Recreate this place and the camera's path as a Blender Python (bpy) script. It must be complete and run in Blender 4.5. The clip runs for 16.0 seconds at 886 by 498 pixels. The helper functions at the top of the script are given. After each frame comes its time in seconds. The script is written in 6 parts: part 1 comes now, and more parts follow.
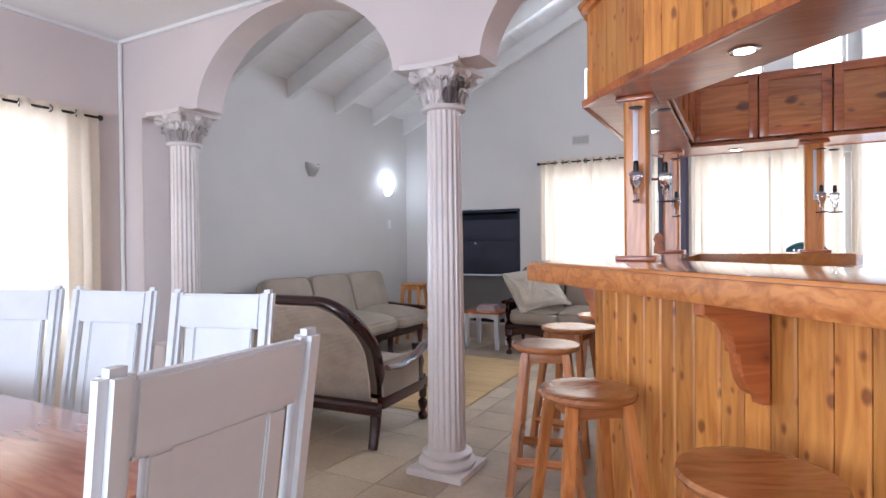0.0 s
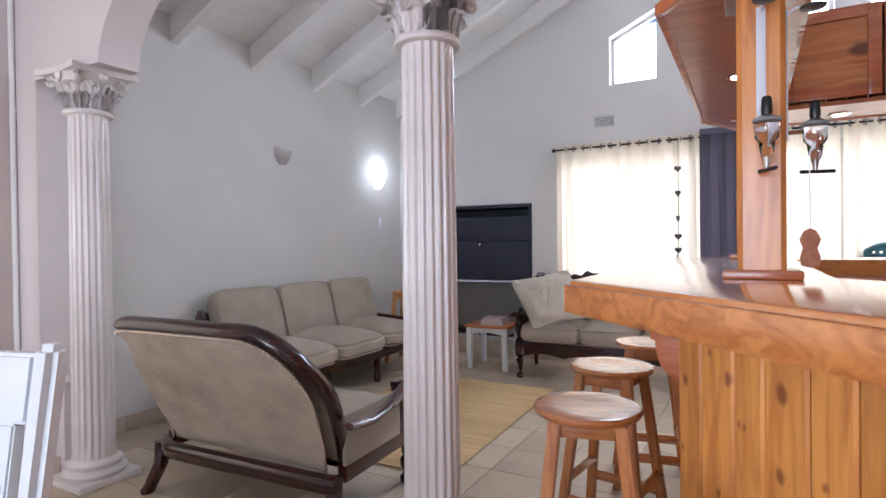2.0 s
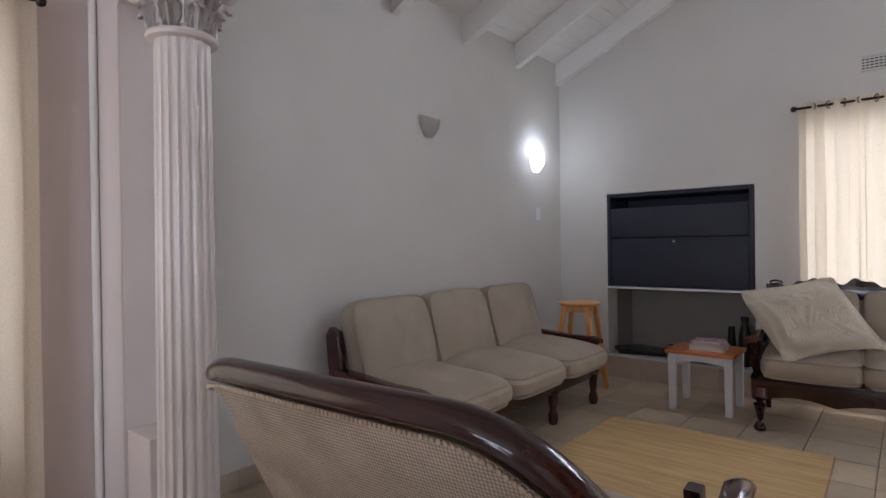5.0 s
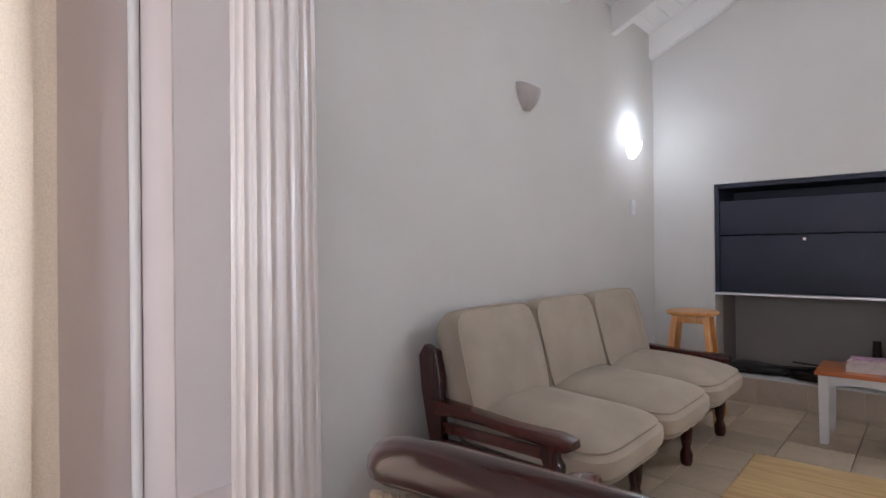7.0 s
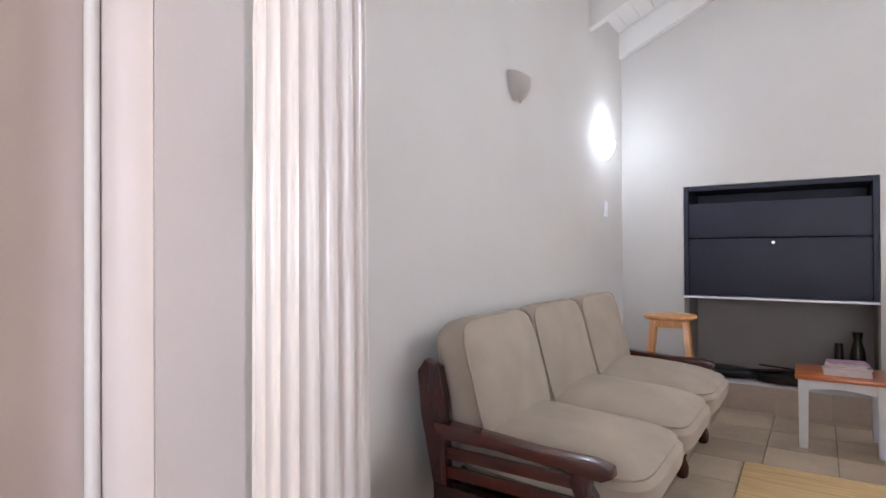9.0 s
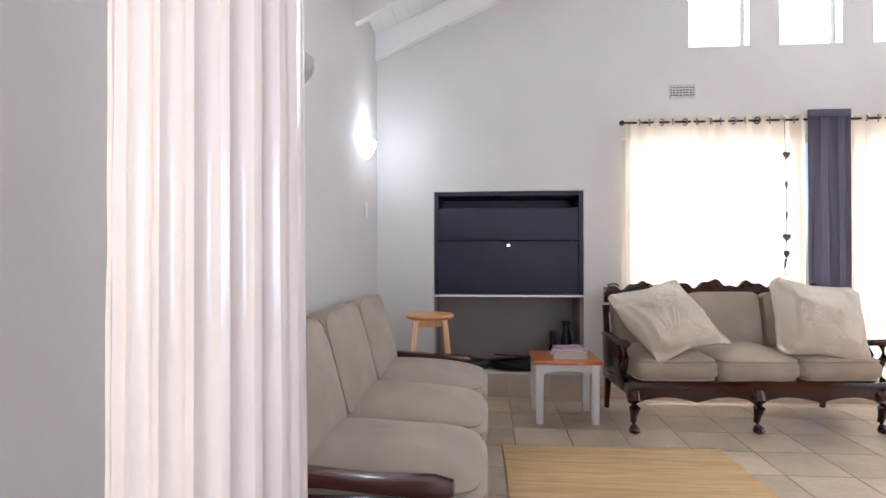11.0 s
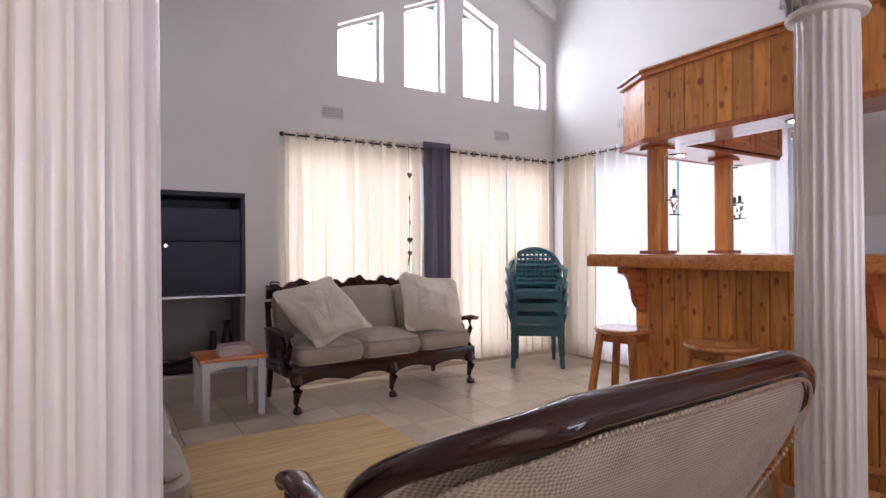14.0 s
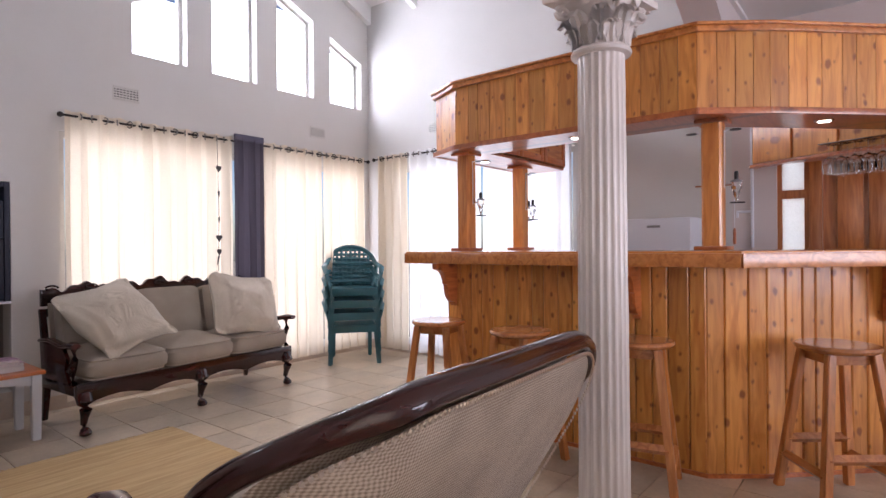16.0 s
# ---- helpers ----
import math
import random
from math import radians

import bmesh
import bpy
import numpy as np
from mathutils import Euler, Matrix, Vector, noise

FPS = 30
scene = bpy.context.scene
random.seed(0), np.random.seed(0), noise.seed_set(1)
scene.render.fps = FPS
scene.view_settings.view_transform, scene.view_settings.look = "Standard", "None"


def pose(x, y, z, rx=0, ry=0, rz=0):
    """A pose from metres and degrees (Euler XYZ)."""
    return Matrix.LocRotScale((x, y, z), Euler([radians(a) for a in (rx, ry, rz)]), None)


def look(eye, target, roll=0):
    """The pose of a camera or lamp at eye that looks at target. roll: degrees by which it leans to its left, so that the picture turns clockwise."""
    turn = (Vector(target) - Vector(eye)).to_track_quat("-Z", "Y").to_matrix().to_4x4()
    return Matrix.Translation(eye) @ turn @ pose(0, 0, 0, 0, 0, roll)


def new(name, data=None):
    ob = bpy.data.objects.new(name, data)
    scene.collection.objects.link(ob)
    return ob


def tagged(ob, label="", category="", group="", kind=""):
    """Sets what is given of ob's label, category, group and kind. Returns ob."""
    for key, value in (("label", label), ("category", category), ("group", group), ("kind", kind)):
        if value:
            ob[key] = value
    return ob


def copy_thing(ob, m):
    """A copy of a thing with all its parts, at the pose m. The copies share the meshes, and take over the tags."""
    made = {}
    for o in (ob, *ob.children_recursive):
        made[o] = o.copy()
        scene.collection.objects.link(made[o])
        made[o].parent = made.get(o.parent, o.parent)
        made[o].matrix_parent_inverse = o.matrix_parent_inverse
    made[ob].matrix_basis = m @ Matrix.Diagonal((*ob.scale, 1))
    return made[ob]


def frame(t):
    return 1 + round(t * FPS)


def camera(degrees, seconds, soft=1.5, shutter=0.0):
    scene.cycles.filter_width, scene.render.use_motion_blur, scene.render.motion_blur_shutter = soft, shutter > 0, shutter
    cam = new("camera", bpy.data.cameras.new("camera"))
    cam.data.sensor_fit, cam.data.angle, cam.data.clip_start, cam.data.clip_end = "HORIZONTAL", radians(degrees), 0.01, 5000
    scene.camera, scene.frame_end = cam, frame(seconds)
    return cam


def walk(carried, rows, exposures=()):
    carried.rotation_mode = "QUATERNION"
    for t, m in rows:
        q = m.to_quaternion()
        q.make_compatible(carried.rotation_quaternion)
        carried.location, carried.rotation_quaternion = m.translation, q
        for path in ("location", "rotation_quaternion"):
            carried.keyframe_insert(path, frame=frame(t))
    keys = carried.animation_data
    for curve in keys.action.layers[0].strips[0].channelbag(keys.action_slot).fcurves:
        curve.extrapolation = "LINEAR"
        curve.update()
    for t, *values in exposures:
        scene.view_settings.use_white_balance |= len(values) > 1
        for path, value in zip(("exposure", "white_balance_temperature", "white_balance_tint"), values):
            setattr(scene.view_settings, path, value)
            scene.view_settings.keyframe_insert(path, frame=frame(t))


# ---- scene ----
cam = camera(77.2, 16.0)
EXPO = [(0, 0.02, 5500, 13), (2.5, 0.0, 5550, 13), (3.5, -0.25, 5650, 13), (4.5, -0.70, 5850, 13), (7.0, -0.03, 5850, 13), (8.0, 0.28, 5850, 13), (10.5, 0.52, 5800, 13),
        (11.0, 0.42, 5800, 13), (11.5, 0.20, 5850, 13), (12.0, -0.20, 5900, 14), (12.5, -0.45, 5950, 16), (13.0, -0.62, 5950, 18), (13.5, -0.55, 5950, 20), (14.0, -0.35, 5950, 21), (14.5, -0.20, 5950, 22), (16.0, -0.18, 5950, 22)]
PATH = [
    (0, (-0.156, 0.170, 1.280), (-1.108, 1.929, 1.260), -0.6),
    (0.5, (-0.273, 0.458, 1.289), (-1.209, 2.225, 1.265), -0.6),
    (1, (-0.387, 0.701, 1.291), (-1.320, 2.470, 1.272), -0.5),
    (1.5, (-0.496, 0.921, 1.277), (-1.427, 2.691, 1.256), -0.6),
    (2, (-0.588, 1.144, 1.291), (-1.559, 2.893, 1.271), -0.7),
    (2.5, (-0.706, 1.283, 1.289), (-1.771, 2.975, 1.267), -0.8),
    (3, (-0.875, 1.427, 1.297), (-2.013, 3.071, 1.273), -1.0),
    (3.5, (-1.042, 1.606, 1.280), (-2.218, 3.223, 1.259), -0.8),
    (4, (-1.245, 1.772, 1.277), (-2.476, 3.349, 1.261), -0.6),
    (4.5, (-1.501, 1.872, 1.268), (-2.765, 3.422, 1.255), -0.7),
    (7, (-2.614, 2.164, 1.218), (-3.943, 3.659, 1.223), -0.6),
    (7.5, (-2.778, 2.233, 1.216), (-4.106, 3.728, 1.226), -0.6),
    (8, (-2.885, 2.199, 1.213), (-4.200, 3.706, 1.229), -0.6),
    (10.5, (-3.375, 2.251, 1.226), (-3.814, 4.203, 1.225), 0.1),
    (11, (-3.508, 2.303, 1.221), (-3.668, 4.297, 1.231), -0.1),
    (11.5, (-3.556, 2.229, 1.214), (-3.489, 4.228, 1.226), -0.1),
    (12, (-3.578, 2.156, 1.214), (-3.311, 4.138, 1.227), 0.1),
    (12.5, (-3.651, 2.099, 1.220), (-3.162, 4.038, 1.231), 0.1),
    (13, (-3.727, 2.070, 1.217), (-3.004, 3.935, 1.228), 0.0),
    (13.5, (-3.777, 2.035, 1.218), (-2.864, 3.814, 1.227), -0.1),
    (14, (-3.789, 2.002, 1.219), (-2.736, 3.702, 1.227), -0.3),
    (14.5, (-3.800, 1.961, 1.231), (-2.628, 3.581, 1.230), -0.5),
    (15, (-3.816, 1.967, 1.231), (-2.520, 3.490, 1.226), -0.6),
    (15.5, (-3.831, 1.994, 1.207), (-2.404, 3.395, 1.209), -0.7),
    (16, (-3.890, 1.989, 1.223), (-2.332, 3.243, 1.217), -0.5),
]
walk(cam, [(t, look(eye, target, roll)) for t, eye, target, roll in PATH], EXPO)

# ---- world, sun, window and fill light ----
world = bpy.data.worlds.new("world")
scene.world = world
world.use_nodes = True
wn = world.node_tree
sky = wn.nodes.new("ShaderNodeTexSky")
sky.sky_type, sky.sun_disc, sky.sun_elevation, sky.sun_rotation = "NISHITA", False, radians(58), radians(190)
wn.links.new(sky.outputs[0], wn.nodes["Background"].inputs[0])
wn.nodes["Background"].inputs[1].default_value = 0.12
sun = new("sun", bpy.data.lights.new("sun", "SUN"))
sun.data.energy, sun.data.angle, sun.data.color = 3.0, radians(0.5), (1, 0.95, 0.88)
sun.matrix_world = look((-1, -6, 12), (0, 0, 0))


def window_light(at, to, w, h, power, tint=(1, 0.98, 0.96)):
    ob = new("window_light", bpy.data.lights.new("window_light", "AREA"))
    ob.data.shape, ob.data.size, ob.data.size_y, ob.data.energy, ob.data.color = "RECTANGLE", w, h, power, tint
    ob.matrix_world = look(at, to)
    return ob


window_light((-1.7, 7.16, 1.15), (-1.7, 0, 1.15), 1.40, 2.0, 38)
window_light((0.08, 7.16, 1.15), (0.08, 0, 1.15), 1.36, 2.0, 38)
for cx, zz, hh in ((-1.617, 3.21, 0.60), (-0.90, 3.38, 0.9), (-0.183, 3.38, 0.9), (0.53, 3.23, 0.62)):
    window_light((cx, 7.17, zz), (cx, 0, zz), 0.48, hh, 46 * hh, (0.93, 0.97, 1))
window_light((1.04, 5.4, 1.15), (0, 5.4, 1.15), 2.3, 2.0, 46, (0.96, 0.98, 1))
window_light((-4.62, 1.5, 1.45), (0, 1.5, 1.45), 1.8, 1.6, 50)
# fill lamp added beyond the unseen south wall to brighten the dining side
window_light((-1.6, -2.62, 1.5), (-1.6, 0, 1.5), 2.6, 1.7, 150, (0.95, 0.97, 1))


def lamp(at, power, r=0.03, spot=0, tint=(1, 0.9, 0.78)):
    ob = new("lamp_light", bpy.data.lights.new("lamp_light", "SPOT" if spot else "POINT"))
    ob.data.energy, ob.data.shadow_soft_size, ob.data.color = power, r, tint
    if spot:
        ob.data.spot_size, ob.data.spot_blend = radians(spot), 0.6
        ob.matrix_world = look(at, (at[0], at[1] + 0.001, 0))
    else:
        ob.location = at
    return ob


lamp((-4.33, 6.51, 2.11), 5, 0.03, 0, (0.92, 0.97, 1))
DOWNLIGHTS = [(-0.62, 3.53), (-0.20, 4.52), (-0.15, 2.27), (0.45, 1.50)]
for x, y in DOWNLIGHTS:
    lamp((x, y, 1.885), 1.3, 0.03, 110)


# ---- materials ----
def nodes(name):
    m = bpy.data.materials.new(name)
    m.use_nodes = True
    return m, m.node_tree.nodes, m.node_tree.links


def ramp(n, l, src, stops):
    r = n.new("ShaderNodeValToRGB")
    while len(r.color_ramp.elements) < len(stops):
        r.color_ramp.elements.new(0.5)
    for e, (p, c) in zip(r.color_ramp.elements, stops):
        e.position, e.color = p, (*c, 1)
    l.new(src, r.inputs[0])
    return r


def coords(n, l, scale=(1, 1, 1), shift=True):
    tc, mp = n.new("ShaderNodeTexCoord"), n.new("ShaderNodeMapping")
    mp.inputs["Scale"].default_value = scale
    l.new(tc.outputs["Object"], mp.inputs[0])
    if shift:
        oi, mul = n.new("ShaderNodeObjectInfo"), n.new("ShaderNodeMath")
        mul.operation, mul.inputs[1].default_value = "MULTIPLY", 37
        l.new(oi.outputs["Random"], mul.inputs[0])
        l.new(mul.outputs[0], mp.inputs["Location"])
    return mp


def plain(name, col, rough=0.6, var=0.12, scale=3.0, fine=60.0, bump=0.15, metal=0.0, dist=0.002, coat=0.0, obj=0.0):
    """A surface with soft stains, fine grain and relief."""
    m, n, l = nodes(name)
    b = n["Principled BSDF"]
    mp = coords(n, l)
    big, small = n.new("ShaderNodeTexNoise"), n.new("ShaderNodeTexNoise")
    big.inputs["Scale"].default_value, small.inputs["Scale"].default_value = scale, fine
    big.inputs["Detail"].default_value, small.inputs["Detail"].default_value = 4, 3
    for t in (big, small):
        l.new(mp.outputs[0], t.inputs[0])
    lo, hi = [c * (1 - var) for c in col], [min(1, c * (1 + var)) for c in col]
    r = ramp(n, l, big.outputs[0], [(0.3, lo), (0.7, hi)])
    mix = n.new("ShaderNodeMixRGB")
    mix.blend_type, mix.inputs[0].default_value = "OVERLAY", min(0.5, var)
    l.new(r.outputs[0], mix.inputs[1])
    l.new(small.outputs[0], mix.inputs[2])
    out = mix.outputs[0]
    if obj:
        oi, hsv, mr = n.new("ShaderNodeObjectInfo"), n.new("ShaderNodeHueSaturation"), n.new("ShaderNodeMapRange")
        mr.inputs["To Min"].default_value, mr.inputs["To Max"].default_value = 1 - obj, 1 + obj
        l.new(oi.outputs["Random"], mr.inputs[0])
        l.new(mr.outputs[0], hsv.inputs["Value"])
        l.new(out, hsv.inputs["Color"])
        out = hsv.outputs[0]
    l.new(out, b.inputs["Base Color"])
    b.inputs["Roughness"].default_value, b.inputs["Metallic"].default_value = rough, metal
    b.inputs["Coat Weight"].default_value = coat
    bp = n.new("ShaderNodeBump")
    bp.inputs["Strength"].default_value, bp.inputs["Distance"].default_value = bump, dist
    l.new(small.outputs[0], bp.inputs["Height"])
    l.new(bp.outputs[0], b.inputs["Normal"])
    return m


def wood(name, dark, light, knot=None, axis=2, rough=0.35, coat=0.3, stretch=9.0, knots=0.0, obj=0.18, gscale=26.0):
    """Wood with grain along one axis, tinted piece by piece, with knots if wanted."""
    m, n, l = nodes(name)
    b = n["Principled BSDF"]
    s = [1.0, 1.0, 1.0]
    s[axis] = 1 / stretch
    mp = coords(n, l, s)
    g, f, w = n.new("ShaderNodeTexNoise"), n.new("ShaderNodeTexNoise"), n.new("ShaderNodeTexNoise")
    g.inputs["Scale"].default_value, g.inputs["Detail"].default_value, g.inputs["Distortion"].default_value = gscale, 5, 1.2
    f.inputs["Scale"].default_value, w.inputs["Scale"].default_value = gscale * 7, 2.2
    for t in (g, f, w):
        l.new(mp.outputs[0], t.inputs[0])
    r = ramp(n, l, g.outputs[0], [(0.32, dark), (0.62, light)])
    mx = n.new("ShaderNodeMixRGB")
    mx.blend_type, mx.inputs[0].default_value = "OVERLAY", 0.35
    l.new(r.outputs[0], mx.inputs[1])
    l.new(w.outputs[0], mx.inputs[2])
    out = mx.outputs[0]
    if knots:
        k, sp, cb = coords(n, l, (1, 1, 1)), n.new("ShaderNodeSeparateXYZ"), n.new("ShaderNodeCombineXYZ")
        l.new(k.outputs[0], sp.inputs[0])
        across, along = {2: ("X", "Z"), 1: ("X", "Y"), 0: ("Z", "X")}[axis]
        for src, dst, sc in ((across, "X", 8.0 * knots), (along, "Y", 5.5 * knots)):
            mm = n.new("ShaderNodeMath")
            mm.operation, mm.inputs[1].default_value = "MULTIPLY", sc
            l.new(sp.outputs[src], mm.inputs[0])
            l.new(mm.outputs[0], cb.inputs[dst])
        warp = n.new("ShaderNodeMixRGB")
        warp.inputs[0].default_value = 0.2
        l.new(cb.outputs[0], warp.inputs[1])
        l.new(g.outputs[1], warp.inputs[2])
        v = n.new("ShaderNodeTexVoronoi")
        v.voronoi_dimensions = "2D"
        v.inputs["Scale"].default_value = 1.0
        l.new(warp.outputs[0], v.inputs[0])
        some, kq = n.new("ShaderNodeMath"), n.new("ShaderNodeMath")
        some.operation, some.inputs[1].default_value = "POWER", 2.8
        l.new(v.outputs["Color"], some.inputs[0])
        size = n.new("ShaderNodeMath")
        size.operation, size.inputs[1].default_value = "MULTIPLY", 0.17
        l.new(some.outputs[0], size.inputs[0])
        kq.operation = "SUBTRACT"
        l.new(v.outputs["Distance"], kq.inputs[0])
        l.new(size.outputs[0], kq.inputs[1])
        kr = ramp(n, l, kq.outputs[0], [(0.0, (0.85, 0.85, 0.85)), (0.10, (0, 0, 0))])
        km = n.new("ShaderNodeMixRGB")
        km.inputs[2].default_value = (*knot, 1)
        l.new(kr.outputs[0], km.inputs[0])
        l.new(out, km.inputs[1])
        out = km.outputs[0]
    oi, hsv, mr = n.new("ShaderNodeObjectInfo"), n.new("ShaderNodeHueSaturation"), n.new("ShaderNodeMapRange")
    mr.inputs["To Min"].default_value, mr.inputs["To Max"].default_value = 1 - obj, 1 + obj
    l.new(oi.outputs["Random"], mr.inputs[0])
    l.new(mr.outputs[0], hsv.inputs["Value"])
    l.new(out, hsv.inputs["Color"])
    l.new(hsv.outputs[0], b.inputs["Base Color"])
    b.inputs["Roughness"].default_value, b.inputs["Coat Weight"].default_value, b.inputs["Coat Roughness"].default_value = rough, coat, 0.15
    bp = n.new("ShaderNodeBump")
    bp.inputs["Strength"].default_value, bp.inputs["Distance"].default_value = 0.15, 0.001
    l.new(f.outputs[0], bp.inputs["Height"])
    l.new(bp.outputs[0], b.inputs["Normal"])
    return m


def weave(name, a, c, scale=260.0, rough=0.9, bump=0.5, bands=("X", "Z")):
    """Woven cloth: crossing threads, and soft unevenness."""
    m, n, l = nodes(name)
    b = n["Principled BSDF"]
    mp = coords(n, l, shift=False)
    wa, wb, nz = n.new("ShaderNodeTexWave"), n.new("ShaderNodeTexWave"), n.new("ShaderNodeTexNoise")
    wa.bands_direction, wb.bands_direction = bands
    for t in (wa, wb):
        t.inputs["Scale"].default_value, t.inputs["Distortion"].default_value, t.inputs["Detail Scale"].default_value = scale / 6.28, 1.5, 3
        l.new(mp.outputs[0], t.inputs[0])
    nz.inputs["Scale"].default_value, nz.inputs["Detail"].default_value = 7, 6
    l.new(mp.outputs[0], nz.inputs[0])
    mul = n.new("ShaderNodeMath")
    mul.operation = "ADD"
    l.new(wa.outputs["Fac"], mul.inputs[0])
    l.new(wb.outputs["Fac"], mul.inputs[1])
    half = n.new("ShaderNodeMath")
    half.operation, half.inputs[1].default_value = "MULTIPLY", 0.5
    l.new(mul.outputs[0], half.inputs[0])
    av = n.new("ShaderNodeMixRGB")
    av.inputs[0].default_value = 0.5
    l.new(half.outputs[0], av.inputs[1])
    l.new(nz.outputs[0], av.inputs[2])
    r = ramp(n, l, av.outputs[0], [(0.3, a), (0.7, c)])
    l.new(r.outputs[0], b.inputs["Base Color"])
    b.inputs["Roughness"].default_value = rough
    b.inputs["Sheen Weight"].default_value = 0.2
    bp = n.new("ShaderNodeBump")
    bp.inputs["Strength"].default_value, bp.inputs["Distance"].default_value = bump, 0.0012
    l.new(half.outputs[0], bp.inputs["Height"])
    l.new(bp.outputs[0], b.inputs["Normal"])
    return m


def cloth_thin(name, col, through_it, rough=0.9, clear=0.0):
    """Thin curtain cloth that lets light through."""
    m, n, l = nodes(name)
    b = n["Principled BSDF"]
    b.inputs["Base Color"].default_value, b.inputs["Roughness"].default_value = (*col, 1), rough
    tr, mix, nz = n.new("ShaderNodeBsdfTranslucent"), n.new("ShaderNodeMixShader"), n.new("ShaderNodeTexNoise")
    mp = coords(n, l, (1, 1, 1), False)
    nz.inputs["Scale"].default_value = 180
    l.new(mp.outputs[0], nz.inputs[0])
    r = ramp(n, l, nz.outputs[0], [(0.3, [c * 0.86 for c in col]), (0.7, col)])
    l.new(r.outputs[0], tr.inputs[0])
    l.new(r.outputs[0], b.inputs["Base Color"])
    mix.inputs[0].default_value = through_it
    l.new(b.outputs[0], mix.inputs[1])
    l.new(tr.outputs[0], mix.inputs[2])
    last = mix.outputs[0]
    if clear:
        tp, m2 = n.new("ShaderNodeBsdfTransparent"), n.new("ShaderNodeMixShader")
        m2.inputs[0].default_value = clear
        l.new(last, m2.inputs[1])
        l.new(tp.outputs[0], m2.inputs[2])
        last = m2.outputs[0]
    l.new(last, n["Material Output"].inputs[0])
    return m


def glass(name, col=(1, 1, 1), rough=0.02):
    m, n, l = nodes(name)
    b = n["Principled BSDF"]
    b.inputs["Base Color"].default_value, b.inputs["Roughness"].default_value = (*col, 1), rough
    b.inputs["Transmission Weight"].default_value, b.inputs["IOR"].default_value = 1.0, 1.45
    return m


def glow(name, col, power):
    m, n, l = nodes(name)
    b = n["Principled BSDF"]
    b.inputs["Emission Color"].default_value, b.inputs["Emission Strength"].default_value = (*col, 1), power
    return m


M_WALL = plain("wall_paint", (0.597, 0.578, 0.553), 0.75, 0.035, 1.2, 90, 0.12)
M_DINING = plain("wall_paint_pink", (0.65, 0.58, 0.562), 0.75, 0.035, 1.2, 90, 0.12)
M_CEIL = plain("ceiling_paint", (0.80, 0.79, 0.78), 0.7, 0.03, 1.5, 80, 0.08)
M_BEAM = plain("beam_paint", (0.78, 0.77, 0.75), 0.55, 0.04, 2, 50, 0.15)
M_COLUMN = plain("column_paint", (0.70, 0.645, 0.62), 0.34, 0.05, 5, 45, 0.35, dist=0.003, coat=0.25)
M_TILE = plain("floor_tile", (0.47, 0.38, 0.272), 0.40, 0.16, 3.0, 40, 0.06, coat=0.08, obj=0.09)
M_GROUT = plain("grout", (0.22, 0.19, 0.16), 0.9, 0.2, 6, 80, 0.4)
M_SKIRT = plain("skirting_tile", (0.50, 0.41, 0.33), 0.35, 0.1, 4, 40, 0.06, obj=0.06)
M_PINE = wood("pine_board", (0.47, 0.165, 0.030), (0.68, 0.30, 0.065), (0.20, 0.050, 0.014), 2, 0.38, 0.22, 9, 1.6, 0.20)
M_POST = wood("pine_post", (0.47, 0.150, 0.028), (0.66, 0.27, 0.058), None, 2, 0.33, 0.35, 9, 0, 0.12)
M_PINEX = wood("pine_rail", (0.38, 0.115, 0.022), (0.60, 0.235, 0.058), (0.10, 0.025, 0.008), 0, 0.28, 0.5, 9, 0.9, 0.10)
M_TOP = wood("varnished_worktop", (0.54, 0.19, 0.038), (0.64, 0.255, 0.062), (0.11, 0.03, 0.01), 1, 0.16, 0.9, 8, 0.6, 0.05, 18)
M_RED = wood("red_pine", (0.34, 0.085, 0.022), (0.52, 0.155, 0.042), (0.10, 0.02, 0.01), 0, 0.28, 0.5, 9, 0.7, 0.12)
M_STOOL = wood("stool_wood", (0.38, 0.125, 0.030), (0.58, 0.23, 0.065), (0.1, 0.03, 0.01), 2, 0.35, 0.35, 7, 0, 0.15)
M_SEAT = wood("stool_seat_wood", (0.32, 0.105, 0.03), (0.50, 0.19, 0.06), (0.1, 0.03, 0.01), 0, 0.25, 0.6, 6, 0, 0.15)
M_OAK = wood("orange_stool_wood", (0.50, 0.20, 0.05), (0.70, 0.34, 0.10), (0.1, 0.03, 0.01), 2, 0.4, 0.3, 7, 0, 0.1)
M_MAHOG = wood("mahogany", (0.020, 0.005, 0.005), (0.038, 0.008, 0.007), (0.02, 0.005, 0.004), 0, 0.12, 0.15, 7, 0, 0.12)
M_MAHOGZ = wood("mahogany_upright", (0.024, 0.006, 0.006), (0.048, 0.010, 0.008), (0.02, 0.005, 0.004), 2, 0.25, 0.25, 7, 0, 0.12)
M_MAHOGY = wood("mahogany_side", (0.04, 0.009, 0.007), (0.075, 0.015, 0.010), (0.02, 0.005, 0.004), 1, 0.20, 0.3, 7, 0, 0.12)
M_DOOR = wood("stained_door", (0.30, 0.09, 0.022), (0.48, 0.17, 0.045), (0.04, 0.01, 0.005), 2, 0.35, 0.4, 9, 0, 0.12)
M_WHITE = plain("white_paint", (0.70, 0.72, 0.74), 0.4, 0.05, 5, 60, 0.12, coat=0.15)
M_TABLE = wood("dining_table_wood", (0.30, 0.09, 0.05), (0.46, 0.17, 0.09), (0.1, 0.02, 0.01), 0, 0.22, 0.6, 8, 0, 0.05)
M_CUSH = plain("cushion_cloth", (0.355, 0.30, 0.24), 0.95, 0.09, 5, 260, 0.35)
